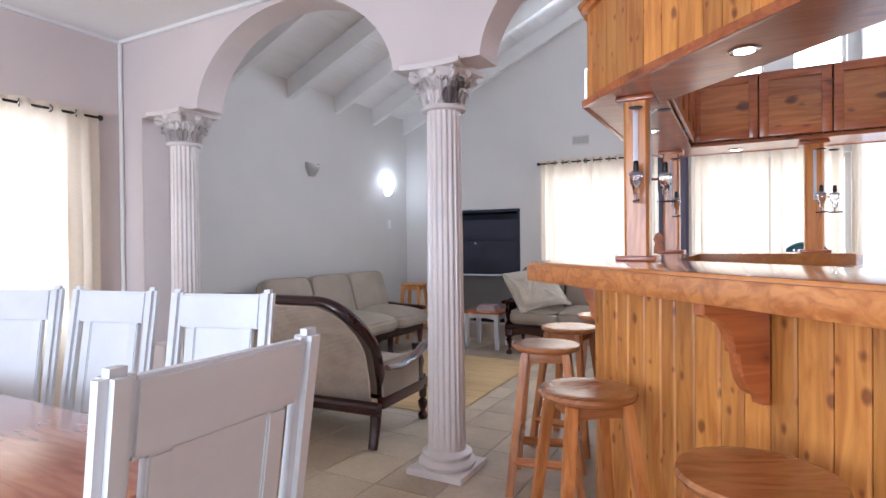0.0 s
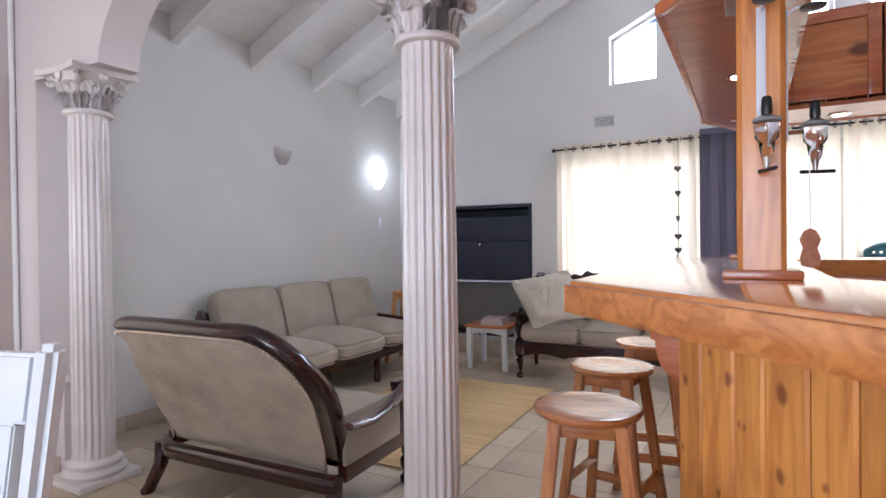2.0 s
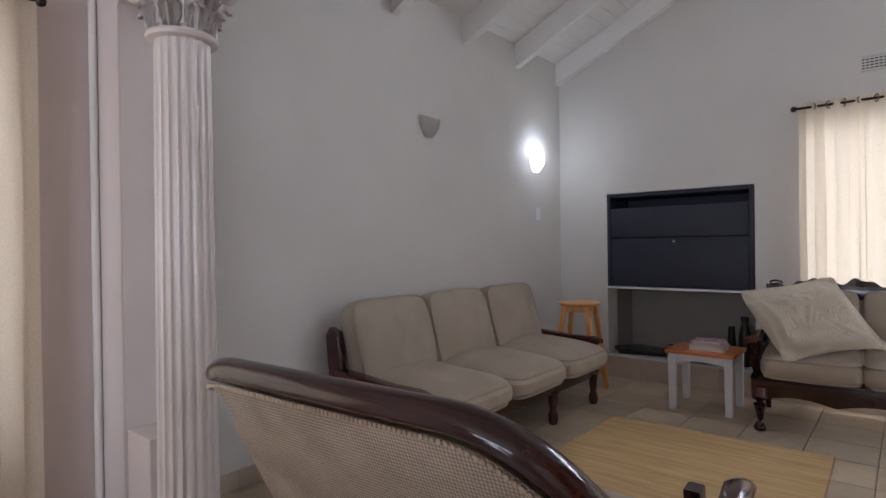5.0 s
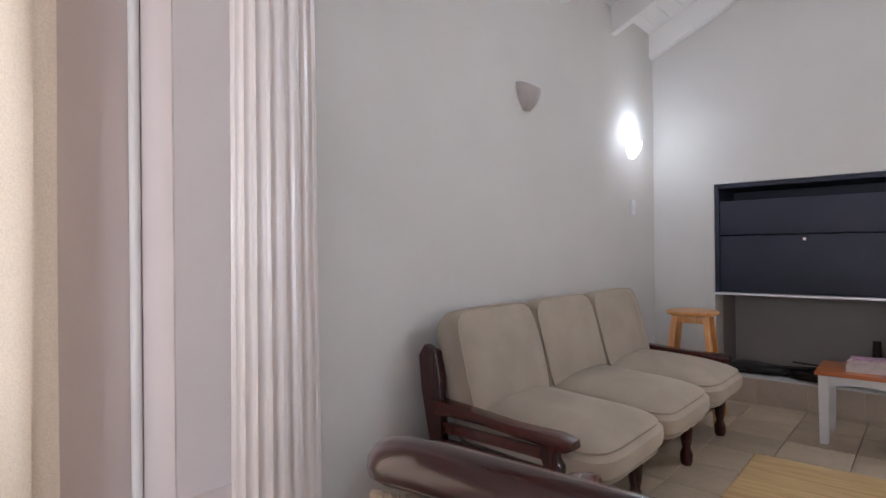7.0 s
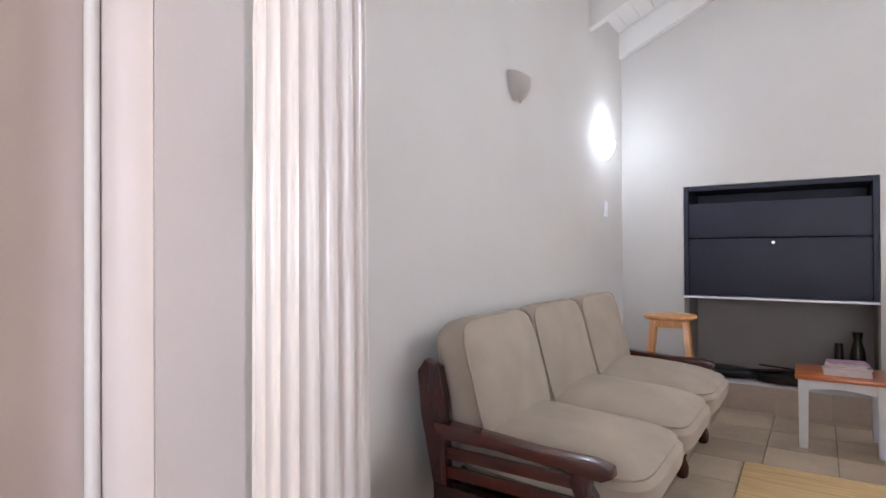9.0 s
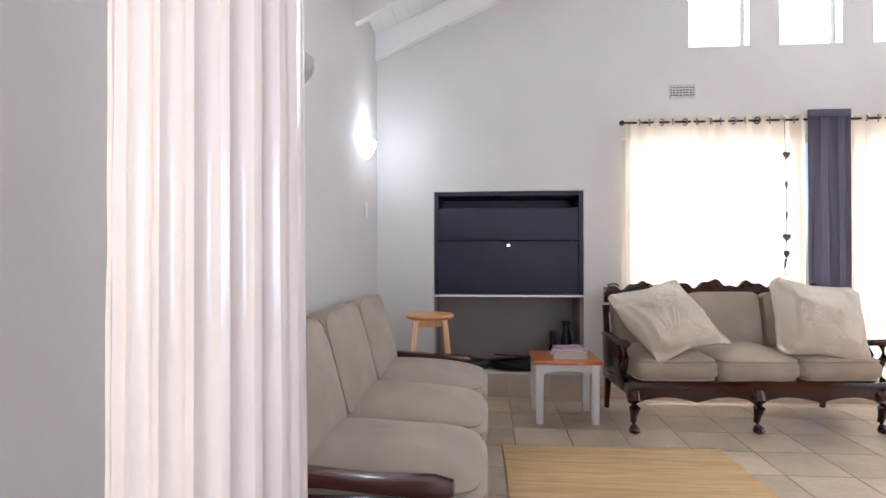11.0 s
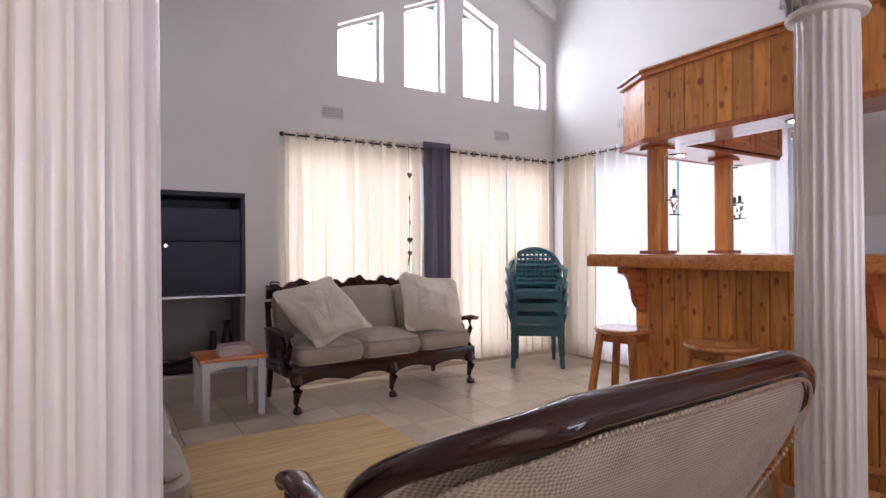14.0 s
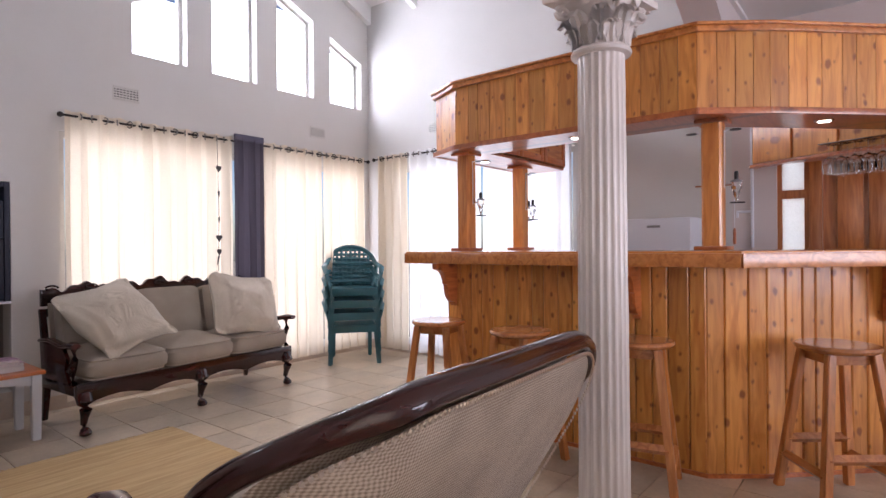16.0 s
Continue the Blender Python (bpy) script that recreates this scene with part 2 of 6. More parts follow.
M_BACK = weave("chair_back_cloth", (0.25, 0.19, 0.145), (0.60, 0.51, 0.41), 230, 0.9, 1.0)
M_PILLOW = weave("pillow_cloth", (0.42, 0.37, 0.29), (0.66, 0.60, 0.50), 700, 0.95, 0.15)
M_RUG = wood("rug_straw", (0.42, 0.28, 0.12), (0.55, 0.385, 0.19), None, 0, 0.95, 0, 16, 0, 0, 34)
M_NAVY = plain("navy_cabinet", (0.012, 0.014, 0.03), 0.6, 0.2, 3, 50, 0.1)
M_NAVYIN = plain("cabinet_inside", (0.008, 0.008, 0.012), 0.6, 0.2, 3, 50, 0.1)
# lining of the niche: one grey-brown tone, darker than wall_paint
M_NICHE = plain("niche_grey_brown", (0.33, 0.30, 0.27), 0.8, 0.06, 2, 60, 0.1)
M_TEAL = plain("teal_plastic", (0.03, 0.125, 0.155), 0.38, 0.1, 4, 70, 0.05, coat=0.1)
M_CURT = cloth_thin("cream_curtain", (0.80, 0.70, 0.56), 0.5)
M_SHEER = cloth_thin("white_sheer", (0.88, 0.87, 0.86), 0.55, clear=0.08)
M_BLUE = cloth_thin("blue_cloth", (0.10, 0.088, 0.118), 0.3)
M_BLUETOP = plain("dark_grey_cloth", (0.085, 0.08, 0.12), 0.8, 0.1, 6, 200, 0.3)
M_ROD = plain("dark_metal", (0.035, 0.028, 0.025), 0.35, 0.2, 20, 100, 0.1, metal=0.8)
M_RING = plain("grommet_metal", (0.35, 0.34, 0.33), 0.25, 0.1, 20, 100, 0.05, metal=1.0)
M_STEEL = plain("steel", (0.6, 0.6, 0.6), 0.2, 0.1, 20, 100, 0.05, metal=1.0)
M_BRASS = plain("brass_studs", (0.62, 0.55, 0.48), 0.3, 0.1, 20, 100, 0.05, metal=1.0)
M_BLACK = plain("black_plastic", (0.012, 0.012, 0.013), 0.35, 0.1, 20, 100, 0.05)
M_PLASTER = plain("sconce_plaster", (0.72, 0.67, 0.64), 0.6, 0.05, 8, 60, 0.1)
M_FRIDGE = plain("fridge_white", (0.74, 0.75, 0.80), 0.3, 0.02, 3, 120, 0.05, coat=0.2)
M_FRAME = plain("window_frame", (0.55, 0.53, 0.50), 0.45, 0.05, 6, 60, 0.1)
M_GREY = plain("grey_plastic", (0.25, 0.25, 0.26), 0.5, 0.1, 10, 80, 0.05)
M_PAPER = plain("paper", (0.62, 0.56, 0.52), 0.8, 0.1, 20, 90, 0.05)
M_MAG = plain("magazine_cover", (0.42, 0.24, 0.36), 0.35, 0.5, 22, 60, 0.02)
M_HEART = plain("heart_charm", (0.05, 0.045, 0.04), 0.6, 0.2, 30, 90, 0.1)
M_TERRA = plain("terracotta", (0.32, 0.12, 0.06), 0.7, 0.2, 30, 90, 0.2)
M_GROUND = plain("ground_sand", (0.30, 0.26, 0.20), 0.95, 0.2, 0.6, 12, 0.4)
M_GLASS = glass("clear_glass")
M_PANE = glass("window_glass")
M_FROST = cloth_thin("textured_glass", (0.8, 0.82, 0.8), 0.6, 0.3, 0.0)
M_BULB = glow("lamp_glow", (1.0, 0.97, 0.92), 14)
M_LIT = glow("lit_shade", (0.95, 0.98, 1.0), 2.2)
M_SPOT = glow("downlight_glow", (1.0, 0.92, 0.8), 9)


# ---- building helpers ----
def mesh_of(name, bm, mat, smooth=False):
    bmesh.ops.recalc_face_normals(bm, faces=bm.faces)
    me = bpy.data.meshes.new(name)
    bm.to_mesh(me)
    bm.free()
    me.materials.append(mat)
    if smooth:
        me.shade_smooth()
        me.set_sharp_from_angle(angle=radians(38))
    return me


def part(name, bm, mat, parent=None, label="", smooth=True):
    ob = new(name, mesh_of(name, bm, mat, smooth))
    ob.parent = parent
    if label:
        tagged(ob, label)
    return ob


def structure(name, bm, mat, smooth=False):
    return tagged(part(name, bm, mat, None, "", smooth), kind="structure")


def thing(name, label, category, group="", at=(0, 0, 0), rz=0.0):
    ob = tagged(new(name), label, category, group)
    ob.matrix_basis = pose(at[0], at[1], at[2], 0, 0, rz)
    return ob


def B():
    return bmesh.new()


def add_box(bm, x0, x1, y0, y1, z0, z1, bevel=0.0, m=None):
    vs = [bm.verts.new((x, y, z)) for z in (z0, z1) for x, y in ((x0, y0), (x1, y0), (x1, y1), (x0, y1))]
    fs = [bm.faces.new([vs[i] for i in q]) for q in ((3, 2, 1, 0), (4, 5, 6, 7), (0, 1, 5, 4), (1, 2, 6, 5), (2, 3, 7, 6), (3, 0, 4, 7))]
    if m is not None:
        bmesh.ops.transform(bm, matrix=m, verts=vs)
    if bevel:
        es = list({e for f in fs for e in f.edges})
        bmesh.ops.bevel(bm, geom=es, offset=bevel, segments=2, affect="EDGES", profile=0.6)
    return bm


def box(x0, x1, y0, y1, z0, z1, bevel=0.0):
    return add_box(B(), x0, x1, y0, y1, z0, z1, bevel)


def add_prism(bm, pts, z0, z1, bevel=0.0, m=None):
    """An upright block over a plan outline, or any outline if m turns it."""
    lo, hi = [bm.verts.new((x, y, z0)) for x, y in pts], [bm.verts.new((x, y, z1)) for x, y in pts]
    fs = [bm.faces.new(lo[::-1]), bm.faces.new(hi)]
    for i in range(len(pts)):
        j = (i + 1) % len(pts)
        fs.append(bm.faces.new((lo[i], lo[j], hi[j], hi[i])))
    if m is not None:
        bmesh.ops.transform(bm, matrix=m, verts=lo + hi)
    if bevel:
        es = list({e for f in fs[:2] for e in f.edges})
        bmesh.ops.bevel(bm, geom=es, offset=bevel, segments=2, affect="EDGES", profile=0.6)
    return bm


def prism(pts, z0, z1, bevel=0.0, m=None):
    return add_prism(B(), pts, z0, z1, bevel, m)


XZ = Matrix(((1, 0, 0, 0), (0, 0, -1, 0), (0, 1, 0, 0), (0, 0, 0, 1)))
YZ = Matrix(((0, 0, 1, 0), (1, 0, 0, 0), (0, 1, 0, 0), (0, 0, 0, 1)))


def add_lathe(bm, prof, segs=24, at=(0, 0, 0), m=None):
    rings = []
    for r, z in prof:
        rings.append([bm.verts.new((at[0] + r * math.cos(a), at[1] + r * math.sin(a), at[2] + z)) for a in (2 * math.pi * i / segs for i in range(segs))])
    for a, b in zip(rings, rings[1:]):
        for i in range(segs):
            bm.faces.new((a[i], a[(i + 1) % segs], b[(i + 1) % segs], b[i]))
    bm.faces.new(rings[0][::-1])
    bm.faces.new(rings[-1])
    if m is not None:
        bmesh.ops.transform(bm, matrix=m, verts=[v for r in rings for v in r])
    return bm


def lathe(prof, segs=24, at=(0, 0, 0)):
    return add_lathe(B(), prof, segs, at)


def add_tube(bm, pts, r, segs=8, flat=1.0):
    """A round bar along points; r may be one radius or one for each point; flat squashes it in height."""
    pts = [Vector(p) for p in pts]
    rs = r if isinstance(r, (list, tuple)) else [r] * len(pts)
    rings = []
    for i, p in enumerate(pts):
        d = (pts[min(i + 1, len(pts) - 1)] - pts[max(i - 1, 0)]).normalized()
        side = d.cross(Vector((0, 0, 1)))
        side = side.normalized() if side.length > 0.05 else Vector((1, 0, 0))
        up = side.cross(d).normalized()
        rings.append([bm.verts.new(p + rs[i] * (side * math.cos(a) + up * flat * math.sin(a))) for a in (2 * math.pi * k / segs for k in range(segs))])
    for a, b in zip(rings, rings[1:]):
        for k in range(segs):
            bm.faces.new((a[k], a[(k + 1) % segs], b[(k + 1) % segs], b[k]))
    bm.faces.new(rings[0][::-1])
    bm.faces.new(rings[-1])
    return bm


def tube(pts, r, segs=8, flat=1.0):
    return add_tube(B(), pts, r, segs, flat)


def add_beam(bm, p0, p1, w, d, bevel=0.0, w1=None, d1=None):
    """A square bar from p0 to p1, w by d, w1 by d1 at the far end."""
    p0, p1 = Vector(p0), Vector(p1)
    w1, d1 = w1 or w, d1 or d
    vs = [bm.verts.new(p0 + Vector((sx * w / 2, sy * d / 2, 0))) for sx, sy in ((-1, -1), (1, -1), (1, 1), (-1, 1))]
    vs += [bm.verts.new(p1 + Vector((sx * w1 / 2, sy * d1 / 2, 0))) for sx, sy in ((-1, -1), (1, -1), (1, 1), (-1, 1))]
    fs = [bm.faces.new([vs[i] for i in q]) for q in ((3, 2, 1, 0), (4, 5, 6, 7), (0, 1, 5, 4), (1, 2, 6, 5), (2, 3, 7, 6), (3, 0, 4, 7))]
    if bevel:
        bmesh.ops.bevel(bm, geom=list({e for f in fs for e in f.edges}), offset=bevel, segments=2, affect="EDGES")
    return bm


def beam(p0, p1, w, d, bevel=0.0, w1=None, d1=None):
    return add_beam(B(), p0, p1, w, d, bevel, w1, d1)


def blob(sx, sy, sz, e=0.35, ez=0.6, nu=28, nv=16, m=None, pinch=0.0, wobble=0.0, seed=0):
    """A stuffed cushion of that full size: a rounded box that bulges, with puckered corners if pinch is set."""
    bm = B()
    f = lambda v, k: math.copysign(abs(v) ** k, v)
    rings = []
    for j in range(1, nv):
        ph = -math.pi / 2 + math.pi * j / nv
        ring = []
        for i in range(nu):
            th = 2 * math.pi * i / nu
            x, y, z = f(math.cos(ph), ez) * f(math.cos(th), e), f(math.cos(ph), ez) * f(math.sin(th), e), f(math.sin(ph), ez)
            if pinch:
                z *= 1 - pinch * min(1, (x * x) * (y * y) * 1.6 + 0.25 * max(abs(x), abs(y)) ** 4)
            flare = 1 + (0.13 * (x * x) * (y * y) if pinch else 0.0)
            p = Vector((x * sx / 2 * flare, y * sy / 2 * flare, z * sz / 2))
            if wobble:
                q = p * 9 + Vector((seed * 7.1, 0, 0))
                p += Vector((noise.noise(q), noise.noise(q + Vector((9, 0, 0))), noise.noise(q + Vector((0, 9, 0))))) * wobble
                if wobble > 0.02:
                    p.z += (0.5 - abs(noise.noise(p * 13 + Vector((seed, 3, 0))))) * wobble * 0.75 * math.copysign(1, z)
            ring.append(bm.verts.new(p))
        rings.append(ring)
    for a, b in zip(rings, rings[1:]):
        for i in range(nu):
            bm.faces.new((a[i], a[(i + 1) % nu], b[(i + 1) % nu], b[i]))
    bm.faces.new(rings[0][::-1])
    bm.faces.new(rings[-1])
    if m is not None:
        bmesh.ops.transform(bm, matrix=m, verts=bm.verts)
    return bm


def cushion(sx, sy, sz, crown, e=0.22, belly=0.012, m=None, seed=0):
    """A boxed cushion: a crowned face with a seam round it, soft sides, and slight puckers along the seams; local z points out of its face."""
    bm = B()
    f = lambda v, k: math.copysign(abs(v) ** k, v)
    he = sz / 2 - crown
    prof = [(q, -he - 0.35 * crown * (1 - q ** 2.2), 0.0) for q in (0.2, 0.5, 0.78, 0.93)]
    prof += [(0.985, -he + 0.004, 0.0), (0.985, -he + 0.012, -0.003), (1.0, -he * 0.5, belly * 0.8), (1.0, 0.0, belly), (1.0, he * 0.5, belly * 0.8), (0.985, he - 0.012, -0.003), (0.985, he - 0.002, 0.0)]
    prof += [(q, he + crown * (1 - q ** 2.2), 0.0) for q in (0.95, 0.88, 0.76, 0.6, 0.4, 0.2)]
    nu = 72
    rings = []
    for q, z, off in prof:
        ring = []
        for i in range(nu):
            th = 2 * math.pi * i / nu
            cx, cy = f(math.cos(th), e), f(math.sin(th), e)
            x, y = q * cx * sx / 2 + off * cx, q * cy * sy / 2 + off * cy
            edge = max(0.0, 1 - abs(q - 0.93) / 0.14)
            z2 = z + edge * 0.0035 * noise.noise(Vector((x * 38, y * 38, seed * 3.1))) + 0.006 * noise.noise(Vector((x * 5, y * 5, seed * 1.7 + z)))
            ring.append(bm.verts.new((x, y, z2)))
        rings.append(ring)
    for a, b in zip(rings, rings[1:]):
        for i in range(nu):
            bm.faces.new((a[i], a[(i + 1) % nu], b[(i + 1) % nu], b[i]))
    bm.faces.new(rings[0][::-1])
    bm.faces.new(rings[-1])
    if m is not None:
        bmesh.ops.transform(bm, matrix=m, verts=bm.verts)
    return bm


def seam(sx, sy, z, e, m, r=0.0042):
    """The piping round a boxed cushion, at height z of its local frame."""
    f = lambda v, k: math.copysign(abs(v) ** k, v)
    pp = [m @ Vector((f(math.cos(a), e) * sx * 0.497, f(math.sin(a), e) * sy * 0.497, z)) for a in (2 * math.pi * q / 64 for q in range(65))]
    return tube(pp, r, 5)


# ---- the shell ----
WX, EX, NY, SY = -4.45, 0.88, 7.0, -2.5
RX = -0.56                                   # ridge
def roof(x):                                 # underside of the rafters
    return 2.852 + 0.445 * (x - WX) if x < RX else 2.852 + 0.445 * (RX - WX) - 0.43 * (x - RX)


structure("ground", box(-60, 60, -60, 60, -0.30, -0.16), M_GROUND)
structure("floor", box(WX - 0.15, EX + 0.15, SY - 0.1, NY + 0.5, -0.15, -0.012), M_GROUT)


def gable(y0, y1, x0, x1, holes, z0, mat, name):
    """A wall along x in panels between and round its openings; the top follows the roof."""
    bm = B()
    xs = sorted({x0, x1, RX, *[h[0] for h in holes], *[h[1] for h in holes]})
    for a, b in zip(xs, xs[1:]):
        if b <= x0 or a >= x1:
            continue
        cut = sorted([(h[2](a), h[2](b), h[3](a), h[3](b)) for h in holes if h[0] <= a + 1e-6 and h[1] >= b - 1e-6])
        lo = (z0, z0)
        for c in cut + [(roof(a) + 0.24, roof(b) + 0.24, None, None)]:
            if c[0] - lo[0] > 0.005 or c[1] - lo[1] > 0.005:
                add_prism(bm, [(a, lo[0]), (b, lo[1]), (b, c[1]), (a, c[0])], -y1, -y0, m=XZ)
            lo = (c[2], c[3])
    return structure(name, bm, mat)


k = lambda v: (lambda x: v)
clere = lambda x: 3.39 + 0.46 * (x + 1.855) if x < RX else 3.97 - 0.43 * (x + 0.42)
N_HOLES = [(-2.40, -0.72, k(0.12), k(2.16)), (-0.62, 0.80, k(0.12), k(2.16)),
           (-1.855, -1.38, k(2.90), clere), (-1.14, -0.66, k(2.90), clere),
           (-0.42, 0.055, k(2.90), clere), (0.29, 0.77, k(2.90), clere),
           (-3.96, -2.71, k(0.20), k(1.73))]
gable(NY, NY + 0.22, WX - 0.15, EX + 0.15, N_HOLES, -0.15, M_WALL, "wall_north")
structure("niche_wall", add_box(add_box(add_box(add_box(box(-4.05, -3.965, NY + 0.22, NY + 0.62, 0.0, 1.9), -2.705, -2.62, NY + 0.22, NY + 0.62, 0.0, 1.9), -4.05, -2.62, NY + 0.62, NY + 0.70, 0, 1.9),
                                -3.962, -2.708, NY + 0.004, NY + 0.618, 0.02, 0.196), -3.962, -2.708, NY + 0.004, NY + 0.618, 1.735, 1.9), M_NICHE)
# west wall with the dining window
bmw = B()
for y0, y1, z0, z1 in ((SY - 0.1, 0.6, -0.15, 3.2), (0.6, 2.4, -0.15, 0.55), (0.6, 2.4, 2.2, 3.2), (2.4, 2.90, -0.15, 3.2)):
    add_box(bmw, WX - 0.15, WX, y0, y1, z0, z1)
structure("wall_west_dining", bmw, M_DINING)
structure("wall_west", box(WX - 0.15, WX, 2.90, NY, -0.15, 3.2), M_WALL)
bme = B()
for y0, y1, z0, z1 in ((4.25, 6.7, -0.15, 0.12), (4.25, 6.7, 2.16, 4.25), (6.7, NY, -0.15, 4.25), (2.94, 4.25, -0.15, 4.25)):
    add_box(bme, EX, EX + 0.15, y0, y1, z0, z1)
structure("wall_east", bme, M_WALL)
bme = B()
for y0, y1, z0, z1 in ((2.64, 2.94, -0.15, 3.2), (2.44, 2.64, -0.15, 0.9), (2.44, 2.64, 2.05, 3.2), (1.44, 2.44, 2.05, 3.2), (SY - 0.1, 1.44, -0.15, 3.2)):
    add_box(bme, EX, EX + 0.15, y0, y1, z0, z1)
structure("wall_east_dining", bme, M_DINING)
# unseen south wall; its opening is made up to let the fill lamp in
bms = B()
for x0, x1, z0, z1 in ((WX, -2.95, -0.15, 3.2), (-2.95, -0.25, -0.15, 0.6), (-2.95, -0.25, 2.3, 3.2), (-0.25, EX, -0.15, 3.2)):
    add_box(bms, x0, x1, SY - 0.1, SY, z0, z1)
structure("wall_south", bms, M_DINING)
structure("ceiling_dining", box(WX - 0.15, EX + 0.15, SY - 0.1, 2.82, 2.885, 3.0), M_CEIL)

# raked boarded ceiling: boards with open seams along the ridge
bmc = B()
for side in (-1, 1):
    x_end = WX - 0.15 if side < 0 else EX + 0.15
    n_b = 36 if side < 0 else 13
    for i in range(n_b):
        xa, xb = RX + (x_end - RX) * i / n_b, RX + (x_end - RX) * (i + 0.965) / n_b
        za, zb = roof(xa) + 0.21, roof(xb) + 0.21
        add_prism(bmc, [(xa, za), (xb, zb), (xb, zb + 0.02), (xa, za + 0.02)], -(NY + 0.2), -3.04, m=XZ)
    za, zb = roof(RX) + 0.235, roof(x_end) + 0.235
    add_prism(bmc, [(RX, za), (x_end, zb), (x_end, zb + 0.05), (RX, za + 0.05)], -(NY + 0.2), -3.04, m=XZ)
structure("ceiling", bmc, M_CEIL)
for y in (3.89, 4.665, 5.455, 6.215, 6.965):
    r = tagged(new("rafter"), kind="structure")
    bm = B()
    for a, b in ((WX, RX), (RX, EX)):
        add_prism(bm, [(a, roof(a)), (b, roof(b)), (b, roof(b) + 0.208), (a, roof(a) + 0.208)], -(y + 0.034), -(y - 0.034), m=XZ)
    part("rafter_beam", bm, M_BEAM, r, smooth=False)

# arch wall: two arches on columns, one end built into the east wall
AY0, AY1, SPR = 2.82, 3.04, 2.262


def arch_z(x):
    for c, h, rise in ((-2.735, 0.83, 0.575), (-0.56, 0.80, 0.575)):
        if abs(x - c) < h:
            return SPR + rise * (1 - ((x - c) / h) ** 2) ** 0.56
    return SPR


bma = B()
xs = sorted({WX, -4.20, EX, *[-2.735 + 0.83 * math.sin(math.pi * i / 60) for i in range(-30, 31)], *[-0.56 + 0.80 * math.sin(math.pi * i / 60) for i in range(-30, 31)]})
for a, b in zip(xs, xs[1:]):
    if b - a < 1e-5:
        continue
    za, zb = arch_z(a + 1e-7 if arch_z(a + 1e-6) > arch_z(a - 1e-6) else a), arch_z(b)
    if b <= -4.20 + 1e-6:
        za = zb = -0.05
    vs = []
    for y in (AY0, AY1):
        vs.append([bma.verts.new(p) for p in ((a, y, za), (b, y, zb), (b, y, 4.6), (a, y, 4.6))])
    f0, f1 = vs
    bma.faces.new(f0)
    bma.faces.new(f1[::-1])
    bma.faces.new((f0[0], f1[0], f1[1], f0[1]))
bmesh.ops.remove_doubles(bma, verts=bma.verts, dist=0.0005)
structure("arch_wall", bma, M_DINING)
structure("pier_return", box(-4.202, -4.196, AY0 + 0.002, AY1 - 0.002, 0.0, SPR), M_DINING)
structure("low_plinth_block", box(-4.196, -3.985, AY0 + 0.01, AY1 + 0.05, 0.0, 0.53, 0.006), M_DINING)
structure("corner_trim", lathe([(0.016, 0.0), (0.016, 2.884)], 12, (WX + 0.017, AY0 - 0.017, 0)), M_CEIL, True)
structure("cornice", add_box(box(WX, WX + 0.03, SY, 2.79, 2.86, 2.885), WX + 0.03, EX, 2.79, 2.82, 2.86, 2.885), M_CEIL)

# outer roof, to close the place
bmr = B()
for a, b in ((WX - 0.4, RX), (RX, EX + 0.4)):
    add_prism(bmr, [(a, roof(a) + 0.32), (b, roof(b) + 0.32), (b, roof(b) + 0.40), (a, roof(a) + 0.40)], -(NY + 0.6), -2.6, m=XZ)
structure("roof", bmr, M_GREY)


